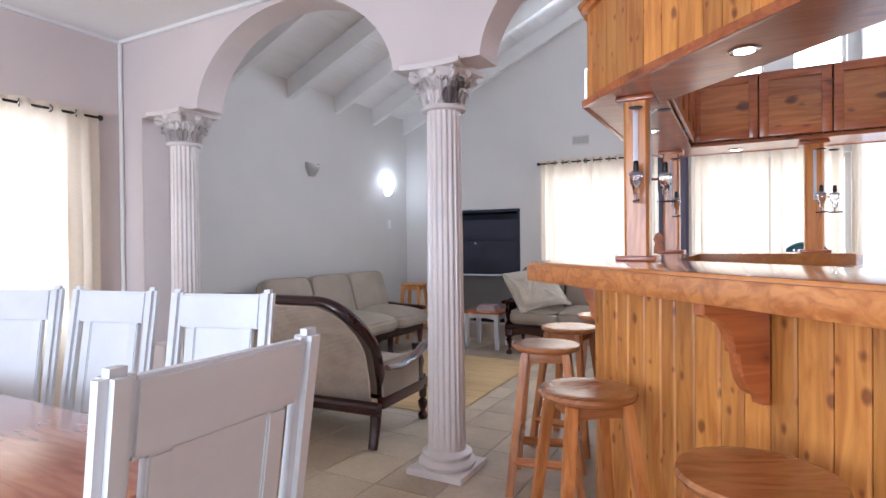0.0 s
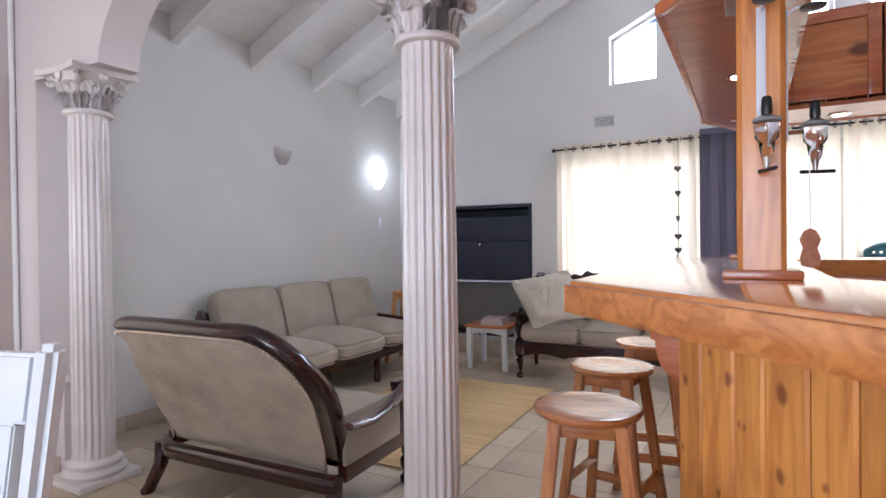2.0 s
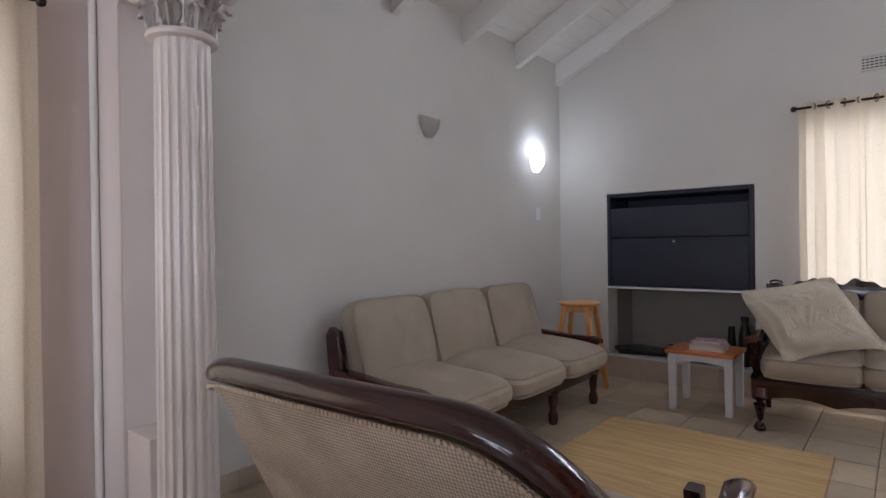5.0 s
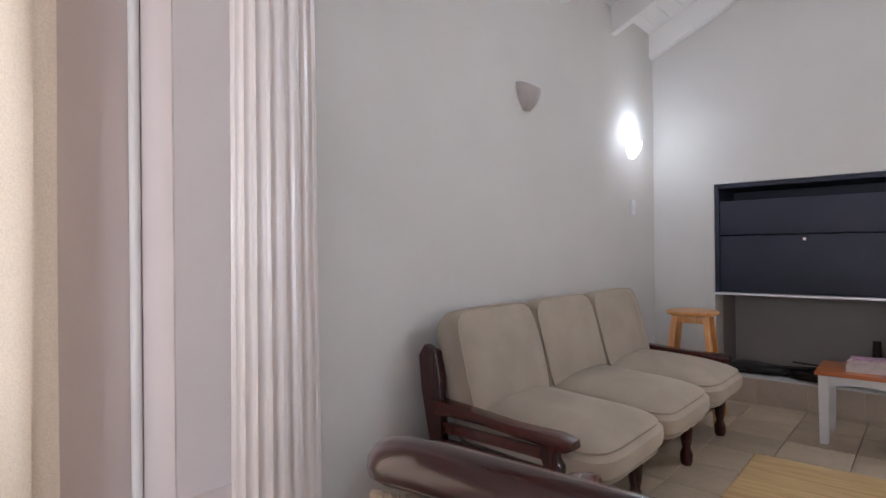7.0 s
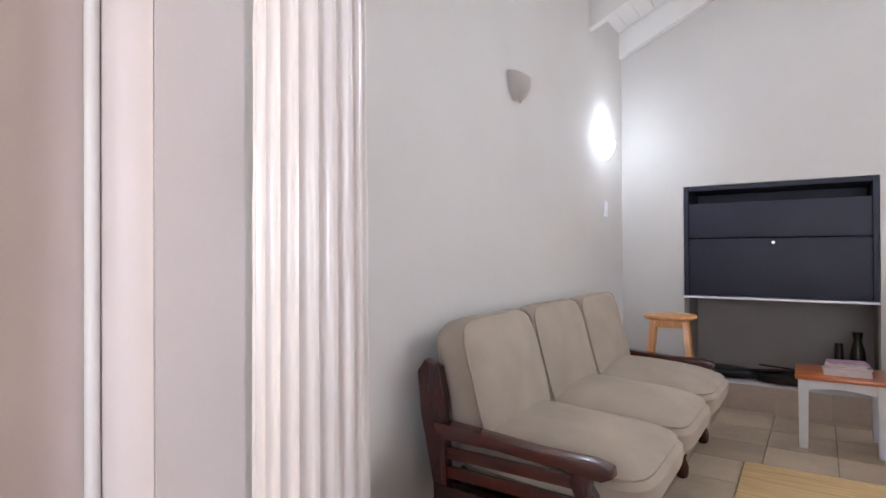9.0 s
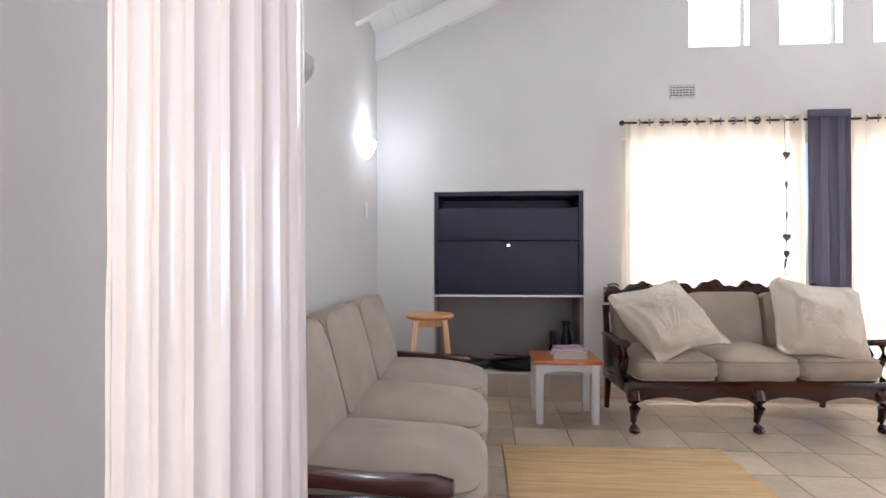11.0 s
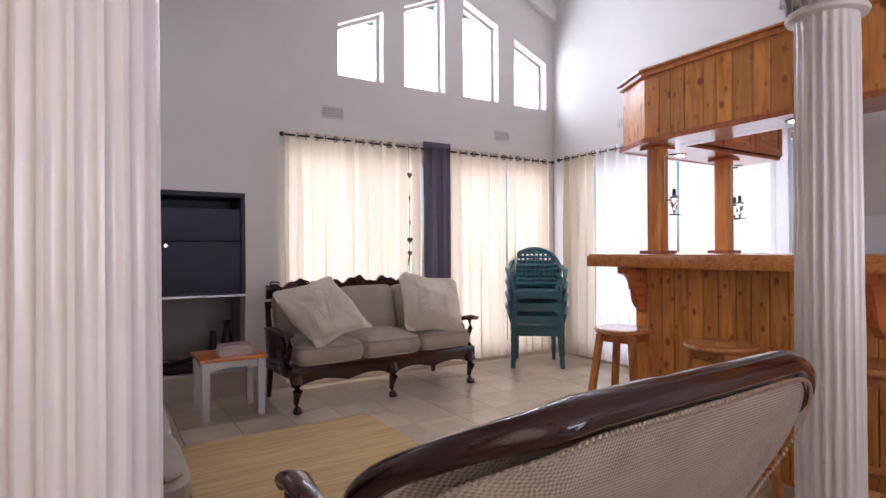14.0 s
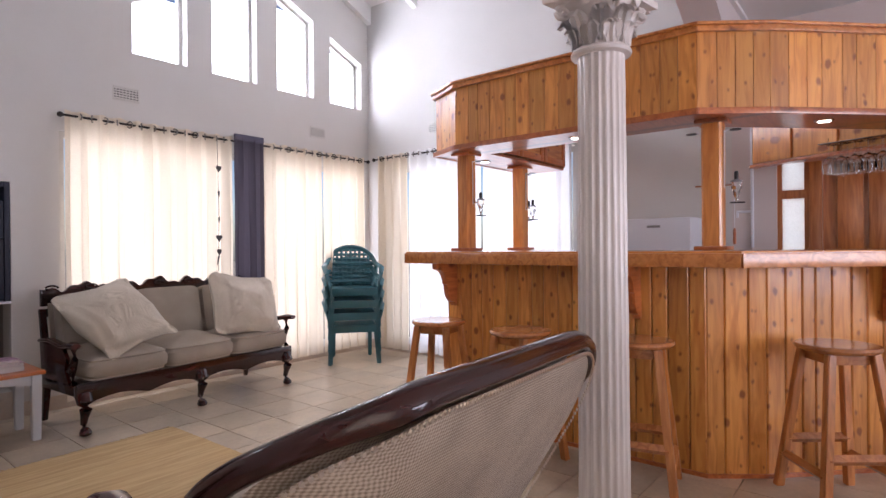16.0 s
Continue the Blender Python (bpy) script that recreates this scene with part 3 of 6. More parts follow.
# ---- columns ----
def column(at):
    c = thing("column", "glossy white fluted column with leafy capital and square base", "column", "columns of the arcade", at)
    part("plinth", box(-0.17, 0.17, -0.17, 0.17, 0, 0.035, 0.006), M_COLUMN, c)
    part("base", lathe([(0.150, 0.035), (0.160, 0.046), (0.163, 0.060), (0.152, 0.074), (0.136, 0.080), (0.132, 0.088), (0.142, 0.098), (0.142, 0.110), (0.122, 0.122), (0.110, 0.128), (0.107, 0.140)], 40), M_COLUMN, c)
    bm = B()
    n, per, hgt = 20, 8, 26
    rings = []
    for j in range(hgt + 1):
        z = 0.14 + (2.02 - 0.14) * j / hgt
        base_r = 0.107 - 0.010 * j / hgt
        fade = min(1, (j + 0.15) / 1.0, (hgt - j + 0.15) / 1.0)
        ring = []
        for i in range(n * per):
            a = 2 * math.pi * i / (n * per)
            ph = (i % per) / per
            d = max(0.0, math.sin(math.pi * min(1, ph / 0.76)) if ph < 0.76 else 0) ** 0.7
            wob = 0.0016 * noise.noise(Vector((math.cos(a) * 6, math.sin(a) * 6, z * 14)))
            r = base_r - 0.0095 * d * fade + wob
            ring.append(bm.verts.new((r * math.cos(a), r * math.sin(a), z)))
        rings.append(ring)
    for a, b in zip(rings, rings[1:]):
        m = len(a)
        for i in range(m):
            bm.faces.new((a[i], a[(i + 1) % m], b[(i + 1) % m], b[i]))
    part("shaft", bm, M_COLUMN, c, "fluted white shaft")
    part("neck_ring", lathe([(0.108, 2.015), (0.122, 2.02), (0.126, 2.03), (0.120, 2.042), (0.108, 2.046)], 32), M_COLUMN, c)
    bm = lathe([(0.103, 2.04), (0.106, 2.10), (0.120, 2.17), (0.150, 2.225), (0.158, 2.232)], 28)
    part("bell", bm, M_COLUMN, c)

    def leaf(h, w, out, z0, r0):
        lb = B()
        rows, cols = 12, 8
        grid = []
        for j in range(rows + 1):
            v = j / rows
            lean = r0 + 0.012 + out * v ** 2.2
            zz = z0 + h * (v if v < 0.82 else 0.82 - (v - 0.82) * 1.1)
            half = w / 2 * (0.62 + 0.5 * math.sin(math.pi * min(1, v * 1.05))) * (1 if v < 0.9 else 0.65)
            grid.append([lb.verts.new((lean - 0.012 * abs(u) ** 1.5 + 0.006 * math.cos(u * 9), half * u * (1 + 0.08 * math.cos(v * 20)), zz)) for u in [(i / cols) * 2 - 1 for i in range(cols + 1)]])
        for a, b in zip(grid, grid[1:]):
            for i in range(cols):
                lb.faces.new((a[i], a[i + 1], b[i + 1], b[i]))
        r = bmesh.ops.solidify(lb, geom=lb.faces[:], thickness=0.011)
        bmesh.ops.recalc_face_normals(lb, faces=lb.faces[:])
        return mesh_of("leaf", lb, M_COLUMN, True)

    low, high = leaf(0.105, 0.088, 0.042, 2.045, 0.103), leaf(0.16, 0.082, 0.062, 2.055, 0.104)
    for kk in range(8):
        for me, off in ((low, 0), (high, 22.5)):
            o = new("leaf", me)
            o.parent = c
            o.matrix_basis = pose(0, 0, 0, 0, 0, kk * 45 + off)
    for kk in range(4):
        sp = B()
        pts = []
        for i in range(22):
            a, rr = i * 0.52, 0.034 * (1 - i / 26)
            pts.append((0.165 + rr * math.sin(a) * 1.0, 0, 2.198 + rr * math.cos(a) * 0.9))
        add_tube(sp, pts, [0.012 * (1 - i / 40) for i in range(22)], 7)
        o = part("volute", sp, M_COLUMN, c)
        o.matrix_basis = pose(0, 0, 0, 0, 0, 45 + kk * 90)
        fl = part("rosette", lathe([(0.022, 0), (0.026, 0.008), (0.012, 0.018), (0.004, 0.02)], 10), M_COLUMN, c)
        fl.matrix_basis = pose(0, 0, 0, 0, 0, kk * 90) @ pose(0.148, 0, 2.215, 0, 90, 0)
    ab = []
    for kk in range(4):
        for i in range(9):
            u = -1 + i / 4.5
            if i == 8:
                continue
            p = Vector((0.155 + 0.03 * abs(u) ** 2.2, 0.178 * u, 0))
            p.rotate(Euler((0, 0, math.pi / 2 * kk)))
            ab.append((p.x, p.y))
    part("abacus", prism(ab, 2.232, SPR, 0.004), M_COLUMN, c)
    return c


column((-3.814, 2.900, 0))
column((-1.639, 2.935, 0))


# ---- windows ----
def window(name, x0, x1, z0, ztop, y, label):
    w = tagged(new(name), label, "window", "", "structure")
    t = 0.035
    bm = B()
    a0, a1 = ztop(x0), ztop(x1)
    add_prism(bm, [(x0, z0), (x0 + t, z0), (x0 + t, ztop(x0 + t) - t), (x0, a0)], -(y + 0.05), -y, m=XZ)
    add_prism(bm, [(x1 - t, z0), (x1, z0), (x1, a1), (x1 - t, ztop(x1 - t) - t)], -(y + 0.05), -y, m=XZ)
    add_prism(bm, [(x0 + t, ztop(x0 + t) - t), (x1 - t, ztop(x1 - t) - t), (x1, a1), (x0, a0)], -(y + 0.05), -y, m=XZ)
    add_box(bm, x0 + t, x1 - t, y, y + 0.05, z0, z0 + t)
    part("window_frame", bm, M_FRAME, w, smooth=False)
    p = part("pane", prism([(x0 + t, z0 + t), (x1 - t, z0 + t), (x1 - t, ztop(x1 - t) - t), (x0 + t, ztop(x0 + t) - t)], -(y + 0.028), -(y + 0.022), m=XZ), M_PANE, w, smooth=False)
    p.visible_shadow = False
    return w


for i, (a, b) in enumerate(((-1.855, -1.38), (-1.14, -0.66), (-0.42, 0.055), (0.29, 0.77))):
    window("window_%d" % (i + 1), a, b, 2.90, clere, NY + 0.10, "tall clerestory window with a sloping top under the rafters")
for i, (a, b) in enumerate(((-2.40, -0.72), (-0.62, 0.80))):
    w = tagged(new("window_%d" % (i + 5)), "large glazed sliding door behind cream curtains", "window", "", "structure")
    bm = B()
    for xa, xb, za, zb in ((a, a + 0.05, 0.12, 2.16), (b - 0.05, b, 0.12, 2.16), (a + 0.05, b - 0.05, 0.12, 0.17), (a + 0.05, b - 0.05, 2.11, 2.16), ((a + b) / 2 - 0.03, (a + b) / 2 + 0.03, 0.17, 2.11)):
        add_box(bm, xa, xb, NY + 0.06, NY + 0.11, za, zb)
    part("window_frame", bm, M_FRAME, w, smooth=False)
w = tagged(new("window_7"), "glazed door behind white sheer curtains", "window", "", "structure")
bm = B()
for ya, yb, za, zb in ((4.25, 4.30, 0.12, 2.16), (6.65, 6.7, 0.12, 2.16), (4.30, 6.65, 0.12, 0.17), (4.30, 6.65, 2.11, 2.16), (5.45, 5.5, 0.17, 2.11)):
    add_box(bm, EX + 0.05, EX + 0.10, ya, yb, za, zb)
part("window_frame", bm, M_FRAME, w, smooth=False)
w = tagged(new("window_8"), "dining room window behind a cream curtain", "window", "", "structure")
bm = B()
for ya, yb, za, zb in ((0.6, 0.65, 0.55, 2.2), (2.35, 2.4, 0.55, 2.2), (0.65, 2.35, 0.55, 0.6), (0.65, 2.35, 2.15, 2.2), (1.52, 1.58, 0.6, 2.15)):
    add_box(bm, WX - 0.10, WX - 0.05, ya, yb, za, zb)
part("window_frame", bm, M_FRAME, w, smooth=False)

# side light and door in the east wall of the dining room
w = tagged(new("window_9"), "narrow side light of textured glass beside the door", "window", "", "structure")
bm = B()
for ya, yb, za, zb in ((2.44, 2.47, 0.9, 2.05), (2.61, 2.64, 0.9, 2.05), (2.47, 2.61, 0.9, 0.94), (2.47, 2.61, 2.01, 2.05), (2.47, 2.61, 1.56, 1.62)):
    add_box(bm, EX + 0.02, EX + 0.08, ya, yb, za, zb)
part("window_frame", bm, M_DOOR, w, smooth=False)
part("pane", box(EX + 0.045, EX + 0.051, 2.47, 2.61, 0.94, 2.01), M_FROST, w, smooth=False)
window_light((EX + 0.2, 2.54, 1.48), (0, 2.54, 1.48), 0.2, 1.1, 4)
d = tagged(new("door_1"), "closed stained wooden panel door with a brass lever", "door", "", "structure")
bm = B()
for ya, yb, za, zb in ((2.36, 2.438, 0, 2.05), (1.442, 1.52, 0, 2.05), (1.52, 2.36, 1.97, 2.05)):
    add_box(bm, EX - 0.01, EX + 0.08, ya, yb, za, zb, 0.004)
part("door_frame", bm, M_DOOR, d)
part("door_leaf", box(EX + 0.02, EX + 0.06, 1.522, 2.358, 0.005, 1.968), M_DOOR, d)
for za, zb in ((0.15, 0.95), (1.12, 1.85)):
    for q in range(4):
        y0 = 1.60 + q * 0.175
        part("door_panel", box(EX - 0.002, EX + 0.018, y0, y0 + 0.15, za, zb, 0.008), M_DOOR, d)
hb = B()
add_tube(hb, [(EX + 0.02, 2.27, 1.02), (EX - 0.04, 2.27, 1.02), (EX - 0.045, 2.16, 1.02)], 0.009, 8)
add_lathe(hb, [(0.025, 0), (0.025, 0.008)], 16, (0, 0, 0), pose(EX + 0.015, 2.27, 1.02, 0, -90, 0))
part("door_handle", hb, M_BRASS, d)


# ---- curtains ----
def curtain(name, label, axis, at, a0, a1, z0, z1, mat, folds, depth=0.045, group="curtains", seed=0):
    """Hangs along x at y = at (axis 0) or along y at x = at (axis 1)."""
    c = thing(name, label, "curtain", group)
    bm = B()
    nx, nz = int(folds * 12), 16
    rows = []
    for j in range(nz + 1):
        v = j / nz
        row = []
        for i in range(nx + 1):
            u = i / nx
            ph = 2 * math.pi * folds * u + 0.9 * noise.noise(Vector((u * 5 + seed, 0, 0)))
            amp = depth * (0.75 + 0.35 * noise.noise(Vector((u * 7 + seed, v * 1.2, 3)))) * (0.85 + 0.25 * v)
            off = amp * math.sin(ph) + 0.012 * noise.noise(Vector((u * 16, v * 3, seed)))
            s = a0 + (a1 - a0) * u + 0.012 * math.sin(ph * 2) * (0.4 + v) + 0.01 * v * noise.noise(Vector((u * 9, v * 2, seed + 5)))
            z = z1 + (z0 - z1) * v + (0.006 * math.cos(ph) if j == 0 else 0)
            row.append(bm.verts.new((s, at + off, z) if axis == 0 else (at + off, s, z)))
        rows.append(row)
    for a, b in zip(rows, rows[1:]):
        for i in range(nx):
            bm.faces.new((a[i], a[i + 1], b[i + 1], b[i]))
    part("drape", bm, mat, c)
    return c


def rod(axis, at, a0, a1, z, rings, label="dark metal curtain rod with round finials"):
    r = thing("curtain_rod", label, "curtain rod", "curtain rods")
    P = lambda s, d=0.0, dz=0.0: (s, at + d, z + dz) if axis == 0 else (at + d, s, z + dz)
    part("pole", tube([P(a0), P(a1)], 0.0095, 8), M_ROD, r)
    for e in (a0, a1):
        x, y, zz = P(e)
        part("finial", lathe([(0.004, -0.022), (0.018, -0.014), (0.022, 0), (0.018, 0.014), (0.004, 0.022)], 12, (x, y, zz)), M_ROD, r)
    wall = {0: NY, 1: (EX if at > 0 else WX)}[axis]
    for e in (a0 + 0.07, a1 - 0.07):
        x, y, zz = P(e)
        part("bracket", tube([(x, y, zz), (x, wall, zz)] if axis == 0 else [(x, y, zz), (wall, y, zz)], 0.006, 6), M_ROD, r)
    for i in range(rings):
        s = a0 + 0.08 + (a1 - a0 - 0.16) * (i + 0.5) / rings
        bm = B()
        pts = [(0.026 * math.cos(q), 0, 0.026 * math.sin(q)) for q in (2 * math.pi * kk / 12 for kk in range(13))]
        add_tube(bm, pts, 0.006, 6)
        g = part("grommet", bm, M_RING, r)
        x, y, zz = P(s)
        g.matrix_basis = pose(x, y, zz, 0, 0, (62 if i % 2 else 118) + (90 if axis else 0))
    return r


CREAM = "closed cream eyelet curtain lit from behind on a dark rod"
rod(0, 6.90, -2.42, -0.96, 2.262, 14)
curtain("curtain", CREAM, 0, 6.905, -2.39, -1.985, 0.06, 2.30, M_CURT, 3.0, 0.034, seed=1)
curtain("curtain", CREAM, 0, 6.905, -1.99, -1.0, 0.06, 2.30, M_CURT, 7.0, 0.034, seed=4)
rod(0, 6.90, -0.69, 0.78, 2.262, 13)
curtain("curtain", CREAM, 0, 6.905, -0.66, 0.08, 0.06, 2.30, M_CURT, 5.5, 0.034, seed=8)
curtain("curtain", CREAM, 0, 6.905, 0.10, 0.72, 0.06, 2.30, M_CURT, 5.0, 0.034, seed=12)
rod(1, EX - 0.10, 4.20, 6.80, 2.275, 24)
curtain("curtain", CREAM, 1, EX - 0.095, 6.26, 6.74, 0.05, 2.31, M_CURT, 4.0, 0.034, seed=15)
SHEER = "closed white sheer curtain lit from behind on a dark rod"
curtain("curtain", SHEER, 1, EX - 0.095, 5.25, 6.24, 0.05, 2.31, M_SHEER, 7.0, 0.034, seed=18)
curtain("curtain", SHEER, 1, EX - 0.095, 4.24, 5.22, 0.05, 2.31, M_SHEER, 7.0, 0.034, seed=22)
rod(1, WX + 0.09, 0.3, 2.60, 2.24, 12)
curtain("curtain", CREAM, 1, WX + 0.095, 1.72, 2.585, 0.05, 2.28, M_CURT, 5.0, 0.034, seed=27)
curtain("curtain", CREAM, 1, WX + 0.095, 0.42, 1.70, 0.05, 2.28, M_CURT, 8.0, 0.034, seed=31)
c = curtain("hanging_cloth", "dark blue cloth hanging between two cream curtains", 0, 6.86, -1.005, -0.685, 0.3, 2.30, M_BLUE, 2.5, 0.018, "", 40)
part("top_band", box(-1.003, -0.687, 6.848, 6.872, 2.27, 2.33, 0.006), M_BLUETOP, c)

h = thing("heart_garland", "string of small dark heart charms before a curtain", "decoration")
part("cord", tube([(-1.19, 6.90, 2.272), (-1.19, 6.84, 2.25), (-1.185, 6.825, 1.6), (-1.195, 6.82, 1.02)], 0.003, 5), M_HEART, h)
for i, z in enumerate((1.97, 1.74, 1.50, 1.33, 1.20)):
    pts = []
    for q in range(20):
        a = 2 * math.pi * q / 20
        pts.append((0.0021 * 16 * math.sin(a) ** 3, 0.0021 * (13 * math.cos(a) - 5 * math.cos(2 * a) - 2 * math.cos(3 * a) - math.cos(4 * a))))
    o = part("heart", prism(pts, -0.004, 0.004, m=XZ), M_HEART, h)
    o.matrix_basis = pose(-1.19, 6.815, z, 0, 0, (20, 50, 70, 10, 30)[i])
part("tail", tube([(-1.195, 6.815, 1.16), (-1.21, 6.815, 1.08)], [0.010, 0.003], 6), M_HEART, h)


# ---- fittings on the walls ----
def vent(at, axis, rz=0):
    v = thing("air_vent", "white louvred air brick high on the wall", "vent", "air vents", at, rz)
    part("backing", box(-0.095, 0.095, -0.004, -0.001, -0.05, 0.05), M_BLACK, v)
    part("vent_frame", add_box(add_box(add_box(box(-0.10, 0.10, -0.008, -0.001, 0.05, 0.06), -0.10, 0.10, -0.008, -0.001, -0.06, -0.05), -0.103, -0.095, -0.008, -0.001, -0.06, 0.06), 0.095, 0.103, -0.008, -0.001, -0.06, 0.06), M_FRAME, v)
    for i in range(5):
        part("slat", box(-0.094, 0.094, -0.009, -0.004, -0.048 + i * 0.021, -0.037 + i * 0.021), M_FRAME, v)
    for i in range(7):
        part("bar", box(-0.082 + i * 0.026, -0.075 + i * 0.026, -0.0085, -0.0045, -0.05, 0.05), M_FRAME, v)


vent((-1.91, NY, 2.535), 0)
vent((0.10, NY, 2.525), 0)
vent((EX, 5.92, 2.555), 1, -90)


def sconce(at, lit):
    s = thing("wall_sconce", "plaster shell uplighter on the wall, " + ("switched on and glowing" if lit else "switched off"), "wall lamp", "", at)
    bm = B()
    n = 14
    rings = []
    for j in range(8):
        v = j / 7
        r = 0.10 * math.sin(math.pi / 2 * min(1, 0.22 + v * 0.85))
        rings.append([bm.verts.new((r * 0.85 * math.sin(math.pi * i / n) + 0.001, -r * math.cos(math.pi * i / n), -0.12 * (1 - v) + 0.01 * (1 if v == 1 else 0) + 0.025 * abs(math.cos(math.pi * i / n)) ** 2 * v)) for i in range(n + 1)])
    for a, b in zip(rings, rings[1:]):
        for i in range(n):
            bm.faces.new((a[i], a[i + 1], b[i + 1], b[i]))
    bmesh.ops.solidify(bm, geom=bm.faces[:], thickness=0.006)
    part("shade", bm, M_LIT if lit else M_PLASTER, s)
    part("bulb", lathe([(0.004, -0.02), (0.02, 0), (0.022, 0.02), (0.008, 0.05)], 12, (0.035, 0, -0.03)), M_BULB if lit else M_FRIDGE, s)


sconce((WX, 6.51, 2.06), True)
sconce((WX, 4.99, 2.17), False)
s = thing("light_switch", "white light switch plate below the lit wall lamp", "light switch", "", (WX, 6.545, 1.55))
part("plate", box(0.0005, 0.009, -0.037, 0.037, -0.06, 0.06, 0.003), M_FRIDGE, s)
part("rocker", box(0.009, 0.014, -0.012, 0.012, -0.02, 0.02, 0.002), M_FRIDGE, s)

# built-in cabinet and what lies in the niche under it
cb = thing("tv_cabinet", "dark navy built-in media cabinet set into a wall niche", "cabinet", "", (-3.335, NY, 0.84))
for x0, x1 in ((-0.62, -0.587), (0.587, 0.62)):
    part("side_panel", box(x0, x1, -0.01, 0.45, 0.02, 0.885, 0.003), M_NAVY, cb)
part("top_panel", box(-0.585, 0.585, -0.01, 0.45, 0.85, 0.885, 0.003), M_NAVY, cb)
part("back_panel", box(-0.585, 0.585, 0.42, 0.45, 0.02, 0.848), M_NAVY, cb)
part("shelf", box(-0.585, 0.585, 0.02, 0.418, 0.735, 0.75), M_NAVY, cb)
part("flap", box(-0.583, 0.583, -0.004, 0.018, 0.475, 0.745, 0.003), M_NAVY, cb)
lo = part("drop_door", box(-0.583, 0.583, -0.004, 0.018, 0.025, 0.468, 0.003), M_NAVY, cb)
part("knob", lathe([(0.010, 0), (0.008, 0.012), (0.015, 0.020), (0.012, 0.03)], 14), M_STEEL, lo).matrix_basis = pose(0, -0.004, 0.435, 90, 0, 0)
part("sill", box(-0.622, 0.622, -0.02, 0.3, 0.0, 0.018, 0.003), M_FRIDGE, cb)
ir = thing("braai_tools", "dark iron grids and rods lying in the wall niche", "fireplace tools", "", (-3.45, 7.15, 0.20))
for i, (x0, y0, x1, y1, z0, z1, r) in enumerate(((-0.42, 0.1, 0.3, -0.05, 0.03, 0.12, 0.012), (-0.38, 0.0, 0.35, 0.12, 0.05, 0.08, 0.010), (-0.1, 0.12, 0.42, -0.03, 0.02, 0.15, 0.008), (-0.45, -0.05, 0.1, 0.05, 0.02, 0.03, 0.014), (0.0, 0, 0.45, 0.02, 0.13, 0.10, 0.006))):
    part("rod", tube([(x0, y0, z0), (x1, y1, z1)], r, 7), M_ROD, ir)
part("pan", prism([(0.28 * math.cos(a), 0.12 * math.sin(a)) for a in (2 * math.pi * i / 24 for i in range(24))], 0.0, 0.05, 0.01, pose(0.25, 0.02, 0.01)), M_ROD, ir)
part("tool_bag", blob(0.5, 0.2, 0.09, 0.6, 0.8, m=pose(-0.28, 0.06, 0.045), wobble=0.02), M_BLACK, ir)
va = thing("dark_vase", "dark slim vases standing at the end of the niche", "vase", "", (-2.83, 7.2, 0.20))
part("vase", lathe([(0.04, 0), (0.06, 0.1), (0.045, 0.28), (0.025, 0.36), (0.035, 0.42)], 16), M_ROD, va)
part("vase", lathe([(0.03, 0), (0.045, 0.08), (0.03, 0.22), (0.025, 0.33)], 16, (-0.11, 0.03, 0)), M_ROD, va)


# ---- living room furniture ----
def leg_cabriole(at, face, h=0.22, mat=None, s=1.0):
    """A short carved leg that bulges at the knee and ends in a ball foot; face is the way the knee points."""
    fx, fy = face
    bm = B()
    pts = [(at[0] + fx * o * s, at[1] + fy * o * s, at[2] + z) for o, z in ((0.0, h + 0.03), (0.030, h - 0.02), (0.034, h - 0.06), (0.014, h * 0.5), (0.0, h * 0.30), (0.012, 0.045), (0.026, 0.022))]
    add_tube(bm, pts, [0.052 * s, 0.048 * s, 0.038 * s, 0.024 * s, 0.020 * s, 0.026 * s, 0.030 * s], 10)
    add_lathe(bm, [(0.018, 0), (0.034, 0.008), (0.038, 0.022), (0.030, 0.04), (0.012, 0.046)], 12, (at[0] + fx * 0.028 * s, at[1] + fy * 0.028 * s, at[2]))
    return bm


